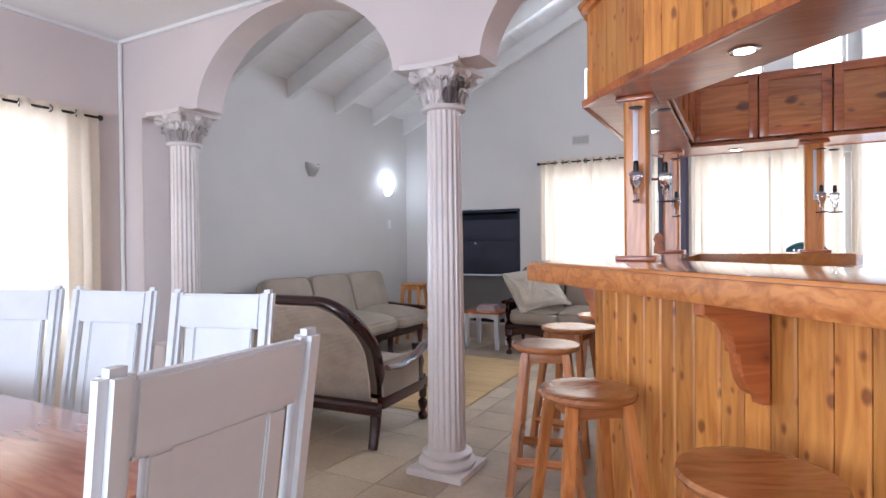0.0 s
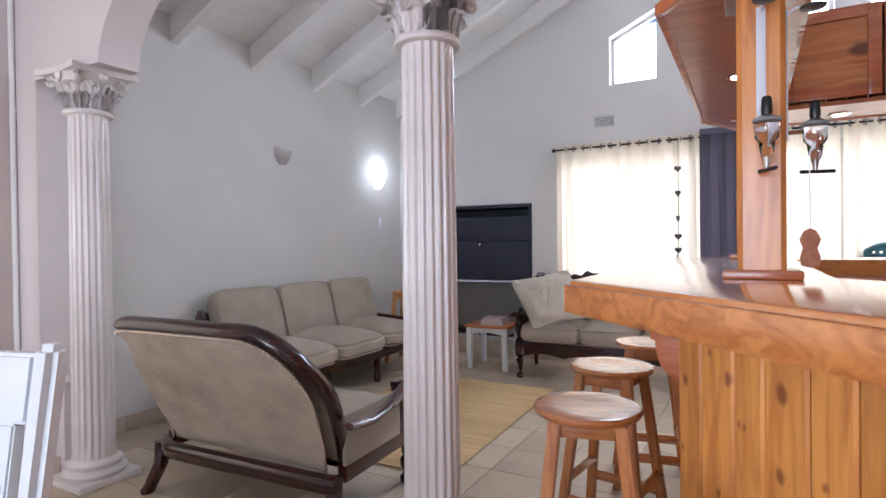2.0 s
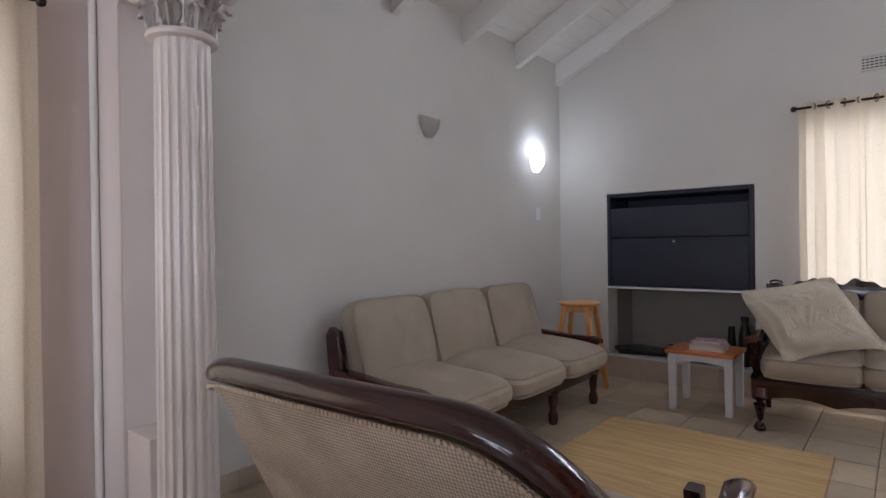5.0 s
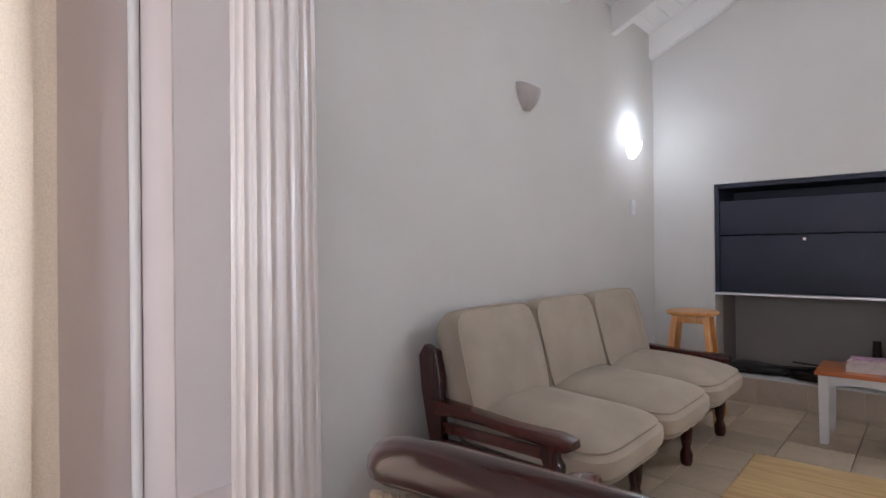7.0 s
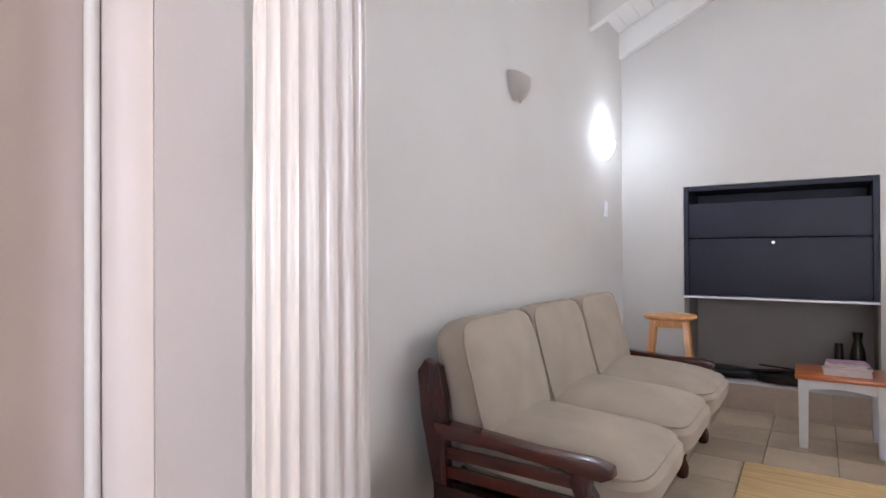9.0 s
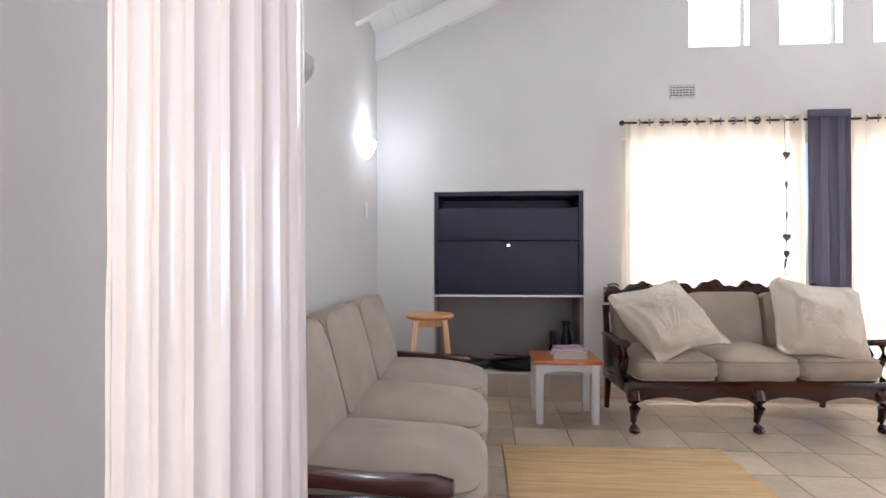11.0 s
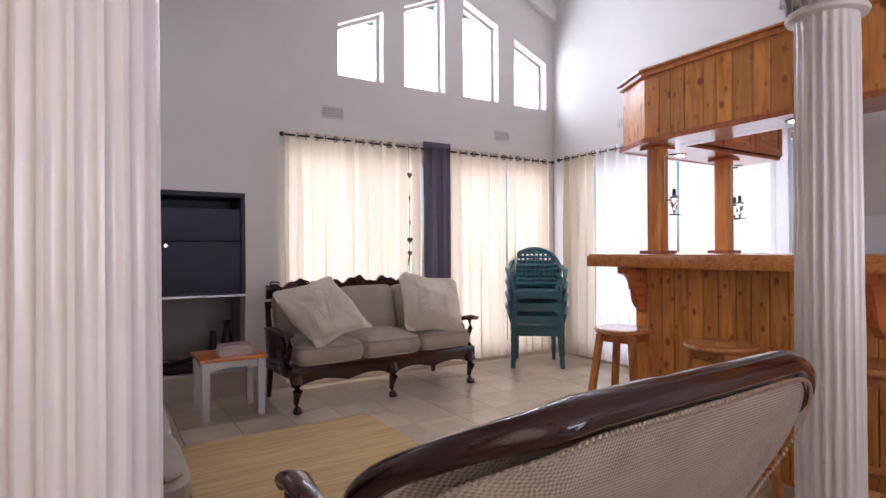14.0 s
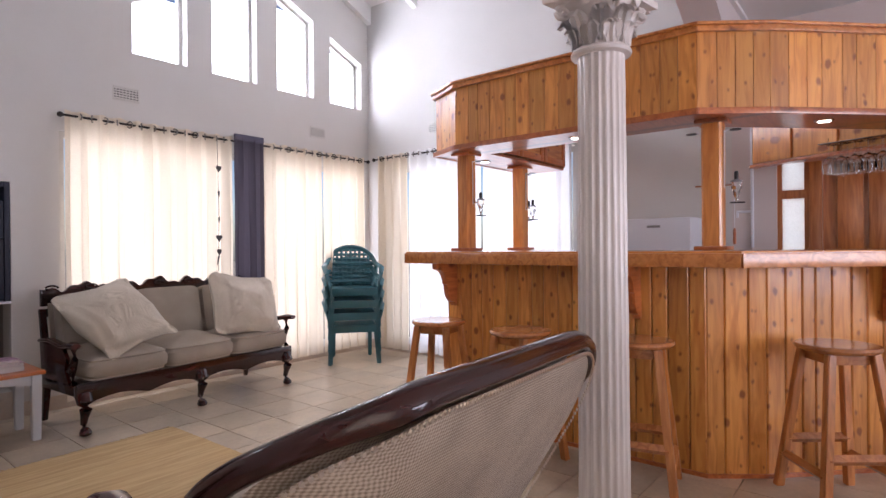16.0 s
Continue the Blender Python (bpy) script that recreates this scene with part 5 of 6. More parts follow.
def garden_chair(i):
    g = thing("garden_chair", "teal plastic garden armchair stacked in the corner", "chair", "stacked garden chairs", (0.21, 6.56, 0.13 * i), -38)
    # local: x across, y to the back
    hw = 0.235
    for sx in (-1, 1):
        part("leg", beam((sx * 0.255, -0.24, 0.0), (sx * 0.225, -0.20, 0.41), 0.048, 0.04, 0.008, 0.055, 0.05), M_TEAL, g)
        part("leg", beam((sx * 0.205, 0.25, 0.0), (sx * 0.20, 0.20, 0.41), 0.04, 0.04, 0.008, 0.05, 0.05), M_TEAL, g)
        part("armrest", add_tube(B(), [(sx * 0.25, -0.22, 0.40), (sx * 0.285, -0.22, 0.56), (sx * 0.30, -0.14, 0.625), (sx * 0.30, 0.05, 0.635), (sx * 0.275, 0.2, 0.66), (sx * 0.24, 0.26, 0.72)], [0.022, 0.024, 0.030, 0.034, 0.030, 0.024], 8, 0.6), M_TEAL, g)
    bm = B()
    add_prism(bm, [(-hw, -0.235), (hw, -0.235), (hw - 0.02, 0.21), (-hw + 0.02, 0.21)], 0.395, 0.415, 0.006)
    add_box(bm, -hw, hw, -0.25, -0.232, 0.335, 0.415, 0.006)
    part("seat", bm, M_TEAL, g)
    # back with round holes left between bars
    bm = B()
    yb = lambda z: 0.21 + (z - 0.41) * 0.26
    arc = [(0.285 * math.sin(math.radians(a)), 0.60 + 0.25 * math.cos(math.radians(a))) for a in range(-95, 96, 10)]
    add_tube(bm, [(x, yb(z), z) for x, z in [(-0.225, 0.40)] + arc + [(0.225, 0.40)]], 0.024, 8)
    part("back_frame", bm, M_TEAL, g)
    bm = B()
    for r in range(8):
        z = 0.46 + r * 0.050
        half = 0.255 if z < 0.62 else math.sqrt(max(0.001, 1 - ((z - 0.60) / 0.25) ** 2)) * 0.27
        add_tube(bm, [(-half, yb(z), z), (half, yb(z), z)], 0.0175 if r % 4 else 0.026, 6)
    for q in range(9):
        x = -0.20 + q * 0.05
        top = 0.60 + 0.245 * math.sqrt(max(0, 1 - (x / 0.27) ** 2))
        add_tube(bm, [(x, yb(0.42), 0.42), (x, yb(top), top)], 0.0125 if q % 2 else 0.016, 6)
    part("back_lattice", bm, M_TEAL, g)


for i in range(4):
    garden_chair(i)


# ---- dining furniture ----
def dining_chair(at, rz):
    """Local x across, y to the back of the chair."""
    c = thing("dining_chair", "white wooden dining chair with panel back at the dining table", "chair", "dining chairs", at, rz)
    H = 1.113
    lean = lambda z: 0.19 + 0.10 * max(0, z - 0.45) / 0.67
    for sx in (-1, 1):
        x = sx * 0.195
        part("back_post", add_beam(B(), (x, 0.205, 0), (x, 0.19, 0.46), 0.045, 0.05, 0.005), M_WHITE, c)
        part("back_post", add_beam(B(), (x, 0.19, 0.455), (x, lean(H), H), 0.045, 0.048, 0.014, 0.054, 0.046), M_WHITE, c)
        part("front_leg", beam((x, -0.20, 0), (x, -0.20, 0.43), 0.042, 0.042, 0.004), M_WHITE, c)
        part("side_apron", box(x - 0.011, x + 0.011, -0.18, 0.17, 0.36, 0.43, 0.003), M_WHITE, c)
    part("front_apron", box(-0.175, 0.175, -0.212, -0.19, 0.36, 0.43, 0.003), M_WHITE, c)
    part("seat", box(-0.215, 0.215, -0.235, 0.19, 0.432, 0.457, 0.008), M_WHITE, c)

    def slab(x0, x1, z0, z1, t, off=0.0, bv=0.004):
        bm = B()
        vs = []
        for z in (z0, z1):
            for x, d in ((x0, -t / 2), (x1, -t / 2), (x1, t / 2), (x0, t / 2)):
                vs.append(bm.verts.new((x, lean(z) + d + off, z)))
        fs = [bm.faces.new([vs[i] for i in q]) for q in ((3, 2, 1, 0), (4, 5, 6, 7), (0, 1, 5, 4), (1, 2, 6, 5), (2, 3, 7, 6), (3, 0, 4, 7))]
        bmesh.ops.bevel(bm, geom=list({e for f in fs for e in f.edges}), offset=bv, segments=2, affect="EDGES")
        return bm
    part("top_rail", slab(-0.172, 0.172, 0.968, 1.095, 0.032, 0.0, 0.007), M_WHITE, c)
    part("bottom_rail", slab(-0.172, 0.172, 0.52, 0.60, 0.028), M_WHITE, c)
    part("back_panel", slab(-0.105, 0.105, 0.598, 0.970, 0.012), M_WHITE, c)
    for sx in (-1, 1):
        part("stile", slab(sx * 0.12 - 0.022, sx * 0.12 + 0.022, 0.60, 0.968, 0.026), M_WHITE, c)
    return c


CH = dining_chair((-1.215, 0.825, 0), -90)
for cx, cy, rz in ((-1.845, 1.365, 15), (-2.41, 1.28, 12), (-2.86, 1.16, 22)):
    copy_thing(CH, pose(cx, cy, 0, 0, 0, rz))
dt = thing("dining_table", "long red-brown polished wooden dining table", "table", "", (-2.12, 0.72, 0))
part("tabletop", box(-0.88, 0.86, -0.46, 0.42, 0.735, 0.77, 0.010), M_TABLE, dt)
part("apron", add_box(add_box(add_box(box(-0.78, 0.76, -0.38, -0.36, 0.64, 0.735), -0.78, 0.76, 0.30, 0.32, 0.64, 0.735), -0.78, -0.76, -0.36, 0.30, 0.64, 0.735), 0.74, 0.76, -0.36, 0.30, 0.64, 0.735), M_TABLE, dt)
for sx, sy in ((-0.76, -0.36), (0.74, -0.36), (0.74, 0.30), (-0.76, 0.30)):
    part("leg", beam((sx, sy, 0), (sx, sy, 0.735), 0.06, 0.06, 0.006, 0.08, 0.08), M_TABLE, dt)


# ---- the bar ----
TOPZ, CB, CT = 1.195, 1.910, 2.380
BASE = [(-0.76, 4.46), (-0.76, 2.74), (-0.57, 2.49), (0.85, 1.07)]
OUT = [(-0.99, 4.66), (-0.99, 2.53), (0.875, 0.665)]
ct = thing("bar_worktop", "thick varnished honey-coloured pine bar top", "countertop")
part("top", prism([(-0.99, 4.66), (-0.99, 2.53), (0.87, 0.67), (0.87, 1.49), (-0.42, 2.78), (-0.42, 4.22), (0.43, 4.22), (0.47, 4.27), (0.47, 4.62), (0.43, 4.66)], TOPZ - 0.072, TOPZ, 0.010), M_TOP, ct)
for i, (a, b) in enumerate(zip(OUT, OUT[1:])):
    A, Bv = Vector((*a, 0)), Vector((*b, 0))
    t = (Bv - A).normalized()
    nrm = Vector((t.y, -t.x, 0))
    if nrm.x > 0:
        nrm = -nrm
    q = [A, Bv, Bv + nrm * 0.016, A + nrm * 0.016]
    part("nosing", prism([(p.x, p.y) for p in q], TOPZ - 0.082, TOPZ - 0.012, 0.005), M_PINEX, ct)


def boards(parent, a, b, z0, z1, out, mat=M_PINE, t=0.018, w0=0.095, seed=0, gap=0.0035):
    """Tongue and groove boards from a to b; each with worn edges; out is +1 or -1 for the side that shows."""
    rng = random.Random(seed)
    A, Bv = Vector((*a, 0)), Vector((*b, 0))
    L = (Bv - A).length
    ang = math.degrees(math.atan2(Bv.y - A.y, Bv.x - A.x))
    n = max(1, round(L / w0))
    cuts = [0.0] + [L * (i + rng.uniform(-0.12, 0.12)) / n for i in range(1, n)] + [L]
    for u, v in zip(cuts, cuts[1:]):
        w = v - u - gap
        c = 0.006
        pf = [(0, 0), (0, t - c), (c, t), (w - c, t), (w, t - c), (w, 0)]
        if out < 0:
            pf = [(x, -y) for x, y in pf][::-1]
        bm = prism(pf, z0, z1)
        o = new("board", mesh_of("board", bm, mat))
        o.parent = parent
        p = A + (Bv - A).normalized() * (u + gap / 2)
        o.matrix_basis = pose(p.x, p.y, 0, 0, 0, ang)


cn = thing("bar_counter", "knotty pine board bar counter with scrolled brackets", "bar counter")
inner = [(-0.72, 4.44), (-0.72, 2.755), (-0.545, 2.525), (0.85, 1.13), (0.85, 1.32), (-0.46, 2.60), (-0.60, 2.80), (-0.60, 4.3), (0.40, 4.3), (0.40, 4.44)]
part("carcass", prism(inner, 0.0, TOPZ - 0.073), M_RED, cn, smooth=False)
for i, (a, b) in enumerate(((BASE[0], BASE[1]), (BASE[1], BASE[2]), (BASE[2], BASE[3]))):
    A, Bv = Vector(a), Vector(b)
    t = (Bv - A).normalized()
    nn = Vector((-t.y, t.x))
    boards(cn, A + nn * 0.02, Bv + nn * 0.02, 0.004, TOPZ - 0.083, -1, M_PINE, 0.018, 0.095, i)
boards(cn, (0.40, 4.462), (-0.745, 4.462), 0.004, TOPZ - 0.083, -1, M_PINE, 0.018, 0.095, 8)
part("skirt", prism([(-0.766, 4.46), (-0.766, 2.737), (-0.574, 2.483), (0.85, 1.06), (0.85, 1.075), (-0.565, 2.49), (-0.752, 2.742), (-0.752, 4.46)], 0.0, 0.022), M_RED, cn, smooth=False)
part("inner_fascia", box(-0.40, 0.42, 4.225, 4.245, TOPZ - 0.16, TOPZ - 0.074, 0.003), M_RED, cn)


def corbel(at, rz):
    """Scrolled bracket; local x points out of the counter."""
    pr = [(0, 0), (0.225, 0), (0.225, -0.035), (0.205, -0.045)]
    pr += [(0.205 - 0.085 * math.sin(a), -0.045 - 0.10 * (1 - math.cos(a))) for a in (math.pi / 2 * i / 7 for i in range(1, 8))]
    pr += [(0.105, -0.150)]
    pr += [(0.105 - 0.075 * (1 - math.cos(a)), -0.150 - 0.125 * math.sin(a)) for a in (math.pi / 2 * i / 7 for i in range(1, 8))]
    pr += [(0.022, -0.30), (0, -0.30)]
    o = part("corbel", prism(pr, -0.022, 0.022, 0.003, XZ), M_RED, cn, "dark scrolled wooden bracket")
    o.matrix_basis = pose(at[0], at[1], TOPZ - 0.083, 0, 0, rz)


corbel((-0.762, 4.40), 180)
corbel((-0.762, 3.10), 180)
corbel((-0.105, 2.005), 225)
corbel((0.50, 1.40), 225)


def post(name_at, label="square pine post between bar top and canopy"):
    x, y = name_at
    p = thing("bar_post", label, "post", "bar posts", (x, y, TOPZ))
    part("foot", box(-0.085, 0.085, -0.085, 0.085, 0.0, 0.022, 0.007), M_RED, p)
    w, c = 0.052, 0.012
    oc = [(-w + c, -w), (w - c, -w), (w, -w + c), (w, w - c), (w - c, w), (-w + c, w), (-w, w - c), (-w, -w + c)]
    part("shaft", prism(oc, 0.022, CB - TOPZ - 0.022), M_POST, p, smooth=False)
    part("head", box(-0.08, 0.08, -0.08, 0.08, CB - TOPZ - 0.022, CB - TOPZ - 0.001, 0.006), M_RED, p)


post((-0.565, 2.745))
post((-0.60, 4.41))
post((0.245, 4.46))

cp = thing("bar_canopy", "knotty pine board canopy over the bar with downlights", "bar canopy")
outer = [(0.72, 4.66), (-0.64, 4.66), (-0.79, 4.36), (-0.79, 2.77), (-0.56, 2.47), (0.86, 1.05)]
innr = [(0.86, 1.54), (-0.46, 2.86), (-0.46, 4.29), (0.72, 4.29)]
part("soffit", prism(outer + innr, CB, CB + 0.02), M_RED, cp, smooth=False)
part("lid", prism([(0.70, 4.64), (-0.63, 4.64), (-0.77, 4.355), (-0.77, 2.78), (-0.545, 2.48), (0.86, 1.08), (0.86, 1.52), (-0.48, 2.85), (-0.48, 4.31), (0.70, 4.31)], CT - 0.04, CT - 0.02), M_RED, cp, smooth=False)
for i, (a, b) in enumerate(zip(outer, outer[1:])):
    boards(cp, a, b, CB + 0.021, CT - 0.03, 1, M_PINE, 0.018, 0.10, 20 + i)
    A, Bv = Vector(a), Vector(b)
    t = (Bv - A).normalized()
    nn = Vector((-t.y, t.x)) * -1
    if nn.dot(Vector((-0.2, 3.4)) - (A + Bv) / 2) > 0:
        nn = -nn
    e = t * 0.012
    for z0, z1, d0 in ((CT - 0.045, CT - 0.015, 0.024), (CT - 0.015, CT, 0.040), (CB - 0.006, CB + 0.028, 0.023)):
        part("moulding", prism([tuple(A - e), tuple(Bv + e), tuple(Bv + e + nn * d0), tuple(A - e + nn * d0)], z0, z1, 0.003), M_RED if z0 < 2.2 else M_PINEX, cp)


def doors(a, b, count, flip=1):
    """Framed doors on the inner face of the canopy, from a to b."""
    A, Bv = Vector((*a, 0)), Vector((*b, 0))
    L = (Bv - A).length / count
    ang = math.degrees(math.atan2(Bv.y - A.y, Bv.x - A.x))
    for i in range(count):
        o = tagged(new("cupboard_door"), "framed pine cupboard door")
        o.parent = cp
        p = A + (Bv - A).normalized() * (L * i)
        o.matrix_basis = pose(p.x, p.y, CB + 0.03, 0, 0, ang)
        h = CT - CB - 0.06
        f = B()
        for x0, x1, z0, z1 in ((0.004, 0.055, 0, h), (L - 0.055, L - 0.004, 0, h), (0.055, L - 0.055, 0, 0.055), (0.055, L - 0.055, h - 0.055, h)):
            add_box(f, x0, x1, min(0, -0.022 * flip), max(0, -0.022 * flip), z0, z1, 0.003)
        part("door_frame", f, M_RED, o)
        part("door_panel", box(0.05, L - 0.05, min(-0.004 * flip, -0.012 * flip), max(-0.004 * flip, -0.012 * flip), 0.05, h - 0.05), M_PINEX, o)


doors((-0.46, 4.29), (0.72, 4.29), 3)
doors((-0.46, 2.86), (-0.46, 4.27), 4)
part("end_panel", box(0.72, 0.738, 4.29, 4.66, CB + 0.021, CT - 0.03), M_PINEX, cp)
# wall cupboard on the east side
wc = thing("wall_cupboard", "pine wall cupboard with wine glasses hung below", "cupboard", "", (0, 0, 0))
part("body", prism([(0.875, 2.80), (0.80, 2.78), (0.36, 1.96), (0.55, 1.93), (0.875, 1.66)], 1.815, 2.20, 0.004), M_PINEX, wc)
A, Bv = Vector((0.80, 2.78, 0)), Vector((0.36, 1.96, 0))
for i in range(3):
    p, q = A.lerp(Bv, i / 3 + 0.012), A.lerp(Bv, (i + 1) / 3 - 0.012)
    t = (q - p).normalized()
    nn = Vector((t.y, -t.x, 0))
    if nn.x > 0:
        nn = -nn
    ps = [p, q, q + nn * 0.018, p + nn * 0.018]
    part("cupboard_door", prism([(v.x, v.y) for v in ps], 1.825, 2.18, 0.004), M_PINE, wc)
part("cornice", prism([(0.875, 2.82), (0.78, 2.80), (0.33, 1.95), (0.36, 1.93), (0.42, 1.93), (0.84, 2.74), (0.875, 2.74)], 1.798, 1.817, 0.003), M_RED, wc)

for x, y in DOWNLIGHTS:
    dl = thing("downlight", "small round recessed downlight glowing in the canopy", "ceiling lamp", "canopy downlights", (x, y, CB))
    bm = B()
    add_lathe(bm, [(0.034, -0.004), (0.046, -0.006), (0.050, -0.001), (0.034, -0.001)], 24)
    part("rim", bm, M_STEEL, dl)
    part("lens", lathe([(0.032, -0.0065), (0.030, -0.0075)], 20), M_SPOT, dl)


def dispenser(at, rz, z=1.55, cup=True):
    d = thing("spirit_dispenser", "clear spirit measure on a white bracket on a bar post", "bottle dispenser", "spirit dispensers", (at[0], at[1], z), rz)
    part("bracket", box(0.0, 0.006, -0.013, 0.013, -0.02, 0.375, 0.002), M_FRIDGE, d)
    part("arm", tube([(0.003, 0, 0.36), (0.03, 0, 0.378), (0.06, 0, 0.370)], 0.005, 6), M_FRIDGE, d)
    part("bottle_rest", lathe([(0.008, 0), (0.034, 0.004), (0.036, 0.010), (0.010, 0.014)], 16, (0.072, 0, 0.364)), M_BLACK, d)
    part("clamp", tube([(0.003, 0, 0.0), (0.05, 0, 0.0)], 0.007, 6), M_STEEL, d)
    if not cup:
        for o in d.children:
            o.data.transform(Matrix.Scale(0.8, 4))
        tagged(d, "empty white bottle bracket with black rest on a bar post", "bottle dispenser", "spirit dispensers")
        return
    part("measure", lathe([(0.014, -0.085), (0.018, -0.07), (0.022, -0.04), (0.031, -0.03), (0.033, 0.0), (0.031, 0.025), (0.018, 0.035), (0.013, 0.036)], 18, (0.075, 0, 0)), M_GLASS, d)
    part("collar", lathe([(0.036, -0.004), (0.038, 0.0), (0.036, 0.006)], 18, (0.075, 0, 0.02)), M_GREY, d)
    part("stopper", lathe([(0.013, 0.036), (0.015, 0.05), (0.013, 0.085), (0.009, 0.09)], 14, (0.075, 0, 0)), M_BLACK, d)
    part("spout", lathe([(0.006, -0.12), (0.009, -0.10), (0.012, -0.085)], 12, (0.075, 0, 0)), M_STEEL, d)
    part("press_bar", tube([(0.035, -0.012, -0.122), (0.125, 0.012, -0.122)], 0.006, 6), M_BLACK, d)
    for o in d.children:
        o.data.transform(Matrix.Scale(0.8, 4))


dispenser((-0.512, 2.745), 0)
dispenser((-0.565, 2.692), -80)
dispenser((-0.565, 2.798), 95, 1.55, False)
dispenser((0.245, 4.407), -60)
dispenser((-0.60, 4.357), -50)
dispenser((0.298, 4.46), -20)

tg = thing("wooden_tag", "small carved wooden fish tag hanging on a cord", "ornament", "", (-0.47, 2.66, 1.27))
part("cord", tube([(0, 0, 0.03), (0, 0, 0.215)], 0.0015, 5), M_FRIDGE, tg)
part("tag", prism([(0, -0.045), (0.018, -0.04), (0.020, -0.02), (0.014, 0), (0.021, 0.02), (0.012, 0.04), (0, 0.046), (-0.012, 0.04), (-0.021, 0.02), (-0.014, 0), (-0.020, -0.02), (-0.018, -0.04)], -0.005, 0.005, 0.002, XZ), M_TERRA, tg)

gr = thing("glass_rack", "wire rack under the canopy edge holding wine glasses", "glass rack")
RK = Vector((0.57, 2.22, 1.855))
RD = Vector((-0.35, -0.94, 0)).normalized()
RN = Vector((RD.y, -RD.x, 0))
for i in range(9):
    p = RK + RD * (i * 0.072 - 0.036)
    part("rail", tube([p, p + RN * 0.24], 0.003, 5), M_STEEL, gr)
for e in (0.0, 0.24):
    part("side_bar", tube([RK + RN * e - RD * 0.04, RK + RN * e + RD * 0.545], 0.003, 5), M_STEEL, gr)
for i in (0, 8):
    p = RK + RD * (i * 0.072 - 0.036) + RN * 0.12
    part("hanger", tube([p, p + Vector((0, 0, 0.05))], 0.003, 5), M_STEEL, gr)
for i in range(8):
    for j in range(3):
        p = RK + RD * (i * 0.072) + RN * (0.045 + 0.075 * j)
        g = thing("wine_glass", "clear wine glass hanging upside down from a wire rack", "wine glass", "hanging wine glasses", (p.x, p.y, p.z + 0.003))
        part("foot", lathe([(0.036, 0.0), (0.035, -0.003), (0.005, -0.007)], 16), M_GLASS, g)
        part("stem", lathe([(0.005, -0.007), (0.004, -0.05), (0.005, -0.085)], 8), M_GLASS, g)
        part("bowl", lathe([(0.005, -0.085), (0.026, -0.102), (0.036, -0.130), (0.036, -0.165), (0.031, -0.195), (0.029, -0.195), (0.033, -0.165), (0.034, -0.131), (0.024, -0.105), (0.003, -0.090)], 16), M_GLASS, g)

cd = thing("cable_conduit", "thin white cable conduit on the wall behind the bar", "conduit", "", (EX, 2.80, 0))
part("upright_pipe", tube([(-0.012, 0, 1.2), (-0.012, 0, 2.6)], 0.011, 8), M_FRIDGE, cd)
part("branch_pipe", tube([(-0.012, 0.0, 1.475), (-0.012, 0.10, 1.475)], 0.009, 8), M_FRIDGE, cd)
part("branch_drop", tube([(-0.012, 0.10, 1.484), (-0.012, 0.10, 1.43)], 0.009, 8), M_FRIDGE, cd)

fg = thing("fridge", "white upright fridge against the wall behind the bar", "fridge", "", (0.735, 3.41, 0))
part("cabinet", box(-0.21, 0.135, -0.27, 0.27, 0.02, 1.437, 0.012), M_FRIDGE, fg)
part("door", box(-0.262, -0.214, -0.27, 0.27, 0.06, 0.98, 0.012), M_FRIDGE, fg)
part("freezer_door", box(-0.262, -0.214, -0.27, 0.27, 0.99, 1.432, 0.012), M_FRIDGE, fg)
part("badge", box(-0.2645, -0.2615, -0.05, 0.05, 1.36, 1.378), M_GREY, fg)
for sy in (-0.2, 0.2):
    part("foot", lathe([(0.02, 0), (0.02, 0.02)], 12, (-0.15, sy, 0)), M_BLACK, fg)
    part("foot", lathe([(0.02, 0), (0.02, 0.02)], 12, (0.1, sy, 0)), M_BLACK, fg)


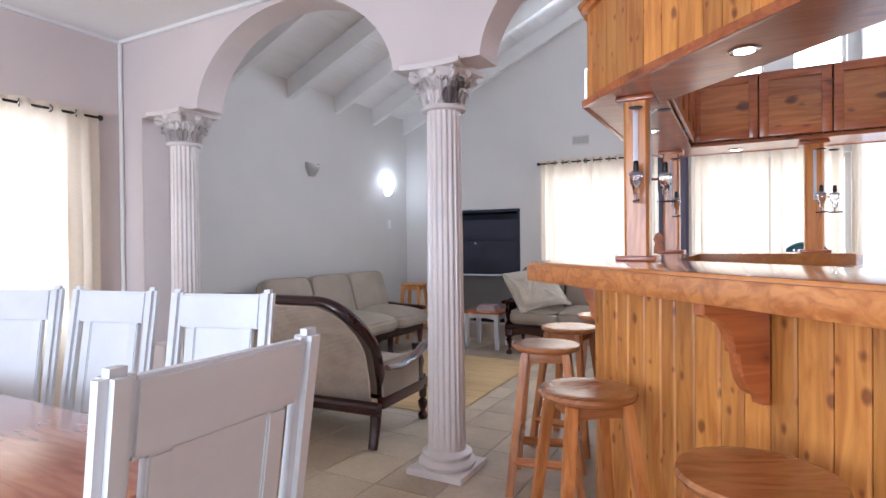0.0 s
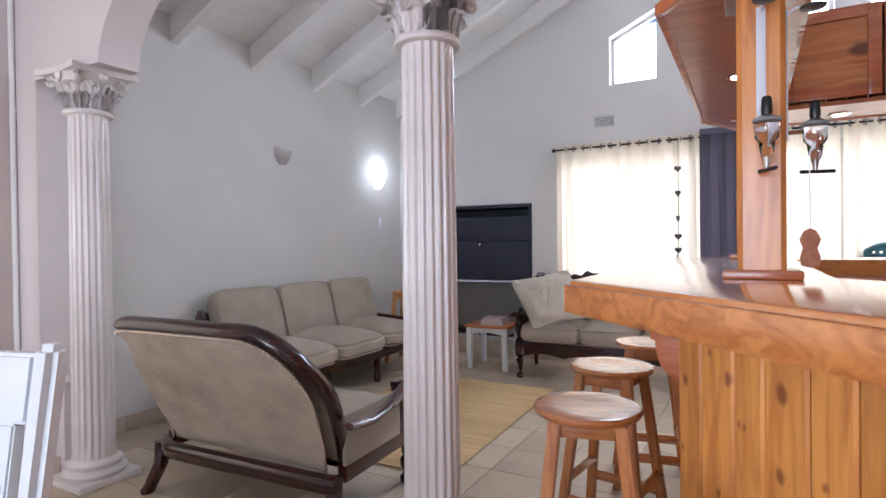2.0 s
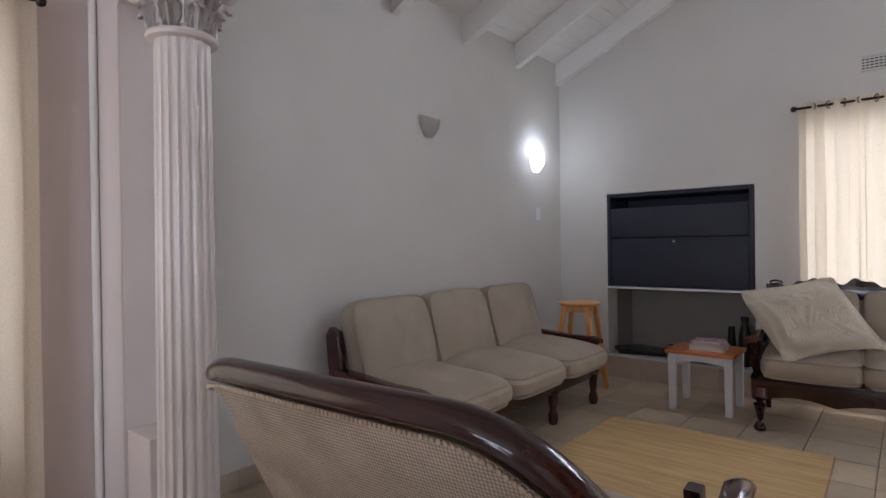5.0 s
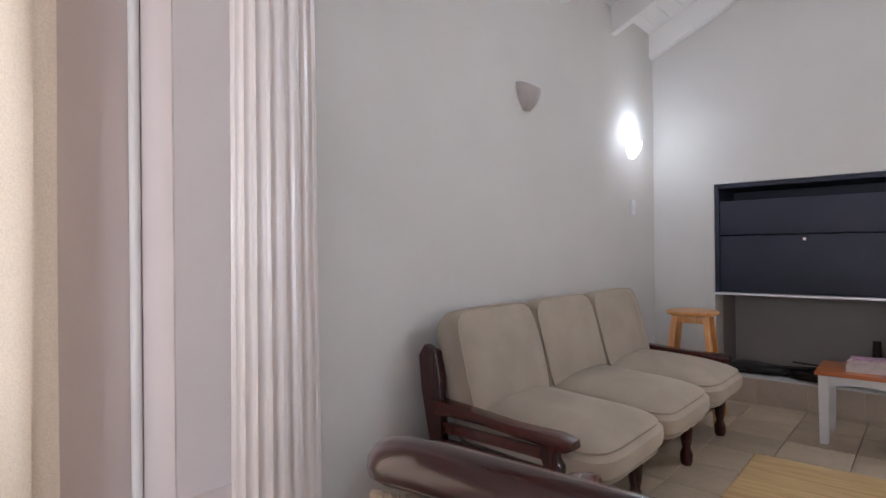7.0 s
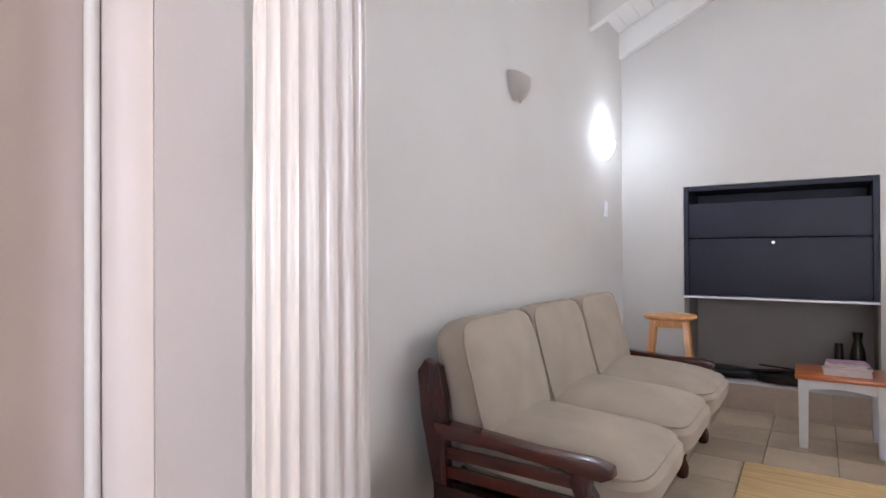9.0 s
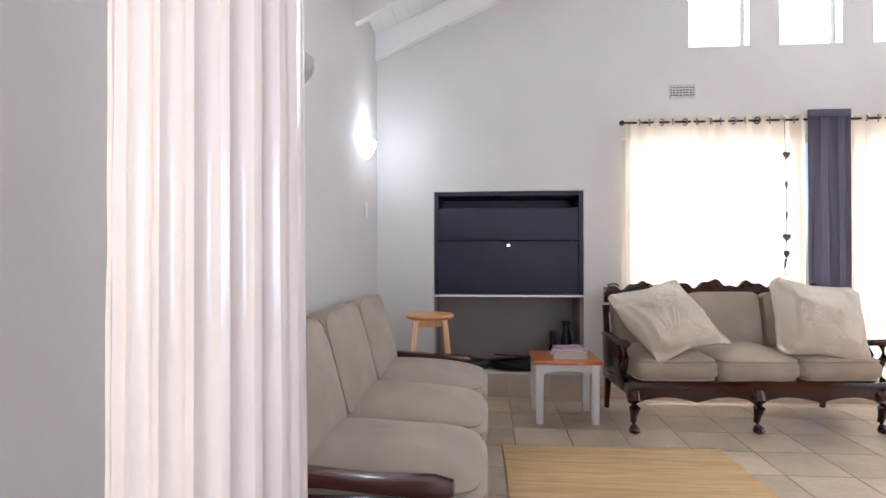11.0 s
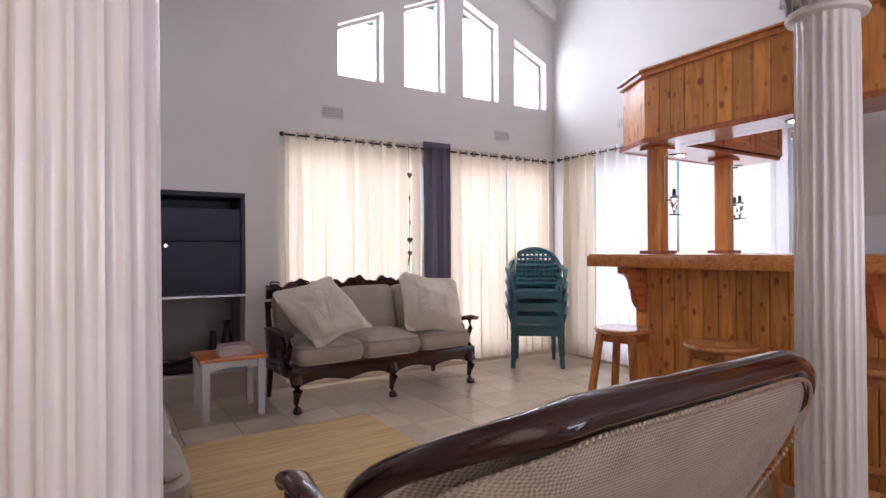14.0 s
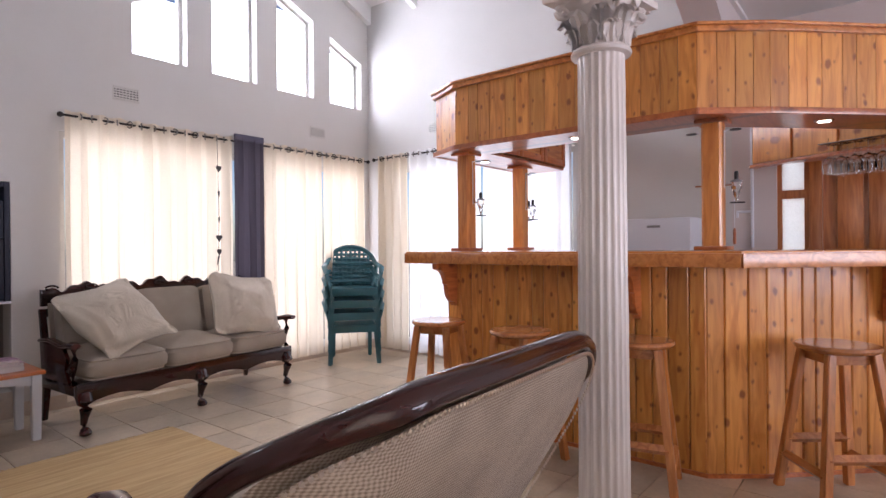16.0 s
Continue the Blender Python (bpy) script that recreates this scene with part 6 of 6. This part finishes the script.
# ---- skirting and floor tiles ----
def skirting(a, b, along_x, at, face, name="skirting_tile", h=0.105, mat=M_SKIRT, owner=None):
    n = max(1, round((b - a) / 0.36))
    for i in range(n):
        u, v = a + (b - a) * i / n + 0.0015, a + (b - a) * (i + 1) / n - 0.0015
        lo, hi = sorted((at, at + face * 0.009))
        o = new(name, mesh_of(name, box(u, v, lo, hi, 0, h) if along_x else box(lo, hi, u, v, 0, h), mat))
        o.parent = owner


sk = tagged(new("baseboard"), kind="structure")
skirting(WX, -4.0, True, NY, -1, owner=sk, h=0.19)
skirting(-4.0, -2.66, True, NY, -1, owner=sk, h=0.195)
skirting(-2.66, EX, True, NY, -1, owner=sk)
skirting(AY1 + 0.06, NY - 0.01, False, WX, 1, owner=sk)
skirting(SY, AY0 - 0.01, False, WX, 1, owner=sk)
skirting(2.66, NY - 0.01, False, EX, -1, owner=sk)
skirting(WX + 0.01, -4.02, True, AY0 + 0.008, -1, owner=sk)
skirting(SY, 1.42, False, EX, -1, owner=sk)

P = 0.36
base_tile = mesh_of("tile", add_prism(B(), [(0, 0), (P - 0.005, 0), (P - 0.005, P - 0.005), (0, P - 0.005)], -0.011, 0.0), M_TILE)
floor_ob = next(o for o in scene.objects if o.name == "floor")
far = B()
x_first, y_first = -0.81 - 11 * P, 6.19 - 24 * P
kept = 0
for j in range(28):
    for i in range(-1, 16):
        x0, y0 = x_first + i * P, y_first + j * P
        x1, y1 = min(x0 + P - 0.005, EX), min(y0 + P - 0.005, NY)
        x0, y0 = max(x0, WX), max(y0, SY)
        if x1 - x0 < 0.01 or y1 - y0 < 0.01:
            continue
        whole = x1 - x0 > P - 0.006 and y1 - y0 > P - 0.006
        if y0 > 1.3 and kept < 300:
            kept += 1
            if whole:
                o = new("tile", base_tile)
                o.matrix_basis = pose(x0, y0, 0)
            else:
                o = new("tile", mesh_of("tile", box(x0, x1, y0, y1, -0.011, 0), M_TILE))
            o.parent = floor_ob
        else:
            add_box(far, x0, x1, y0, y1, -0.011, 0)
far_ob = part("tile_far", far, M_TILE, floor_ob, smooth=False)
tagged(far_ob, kind="stuff")
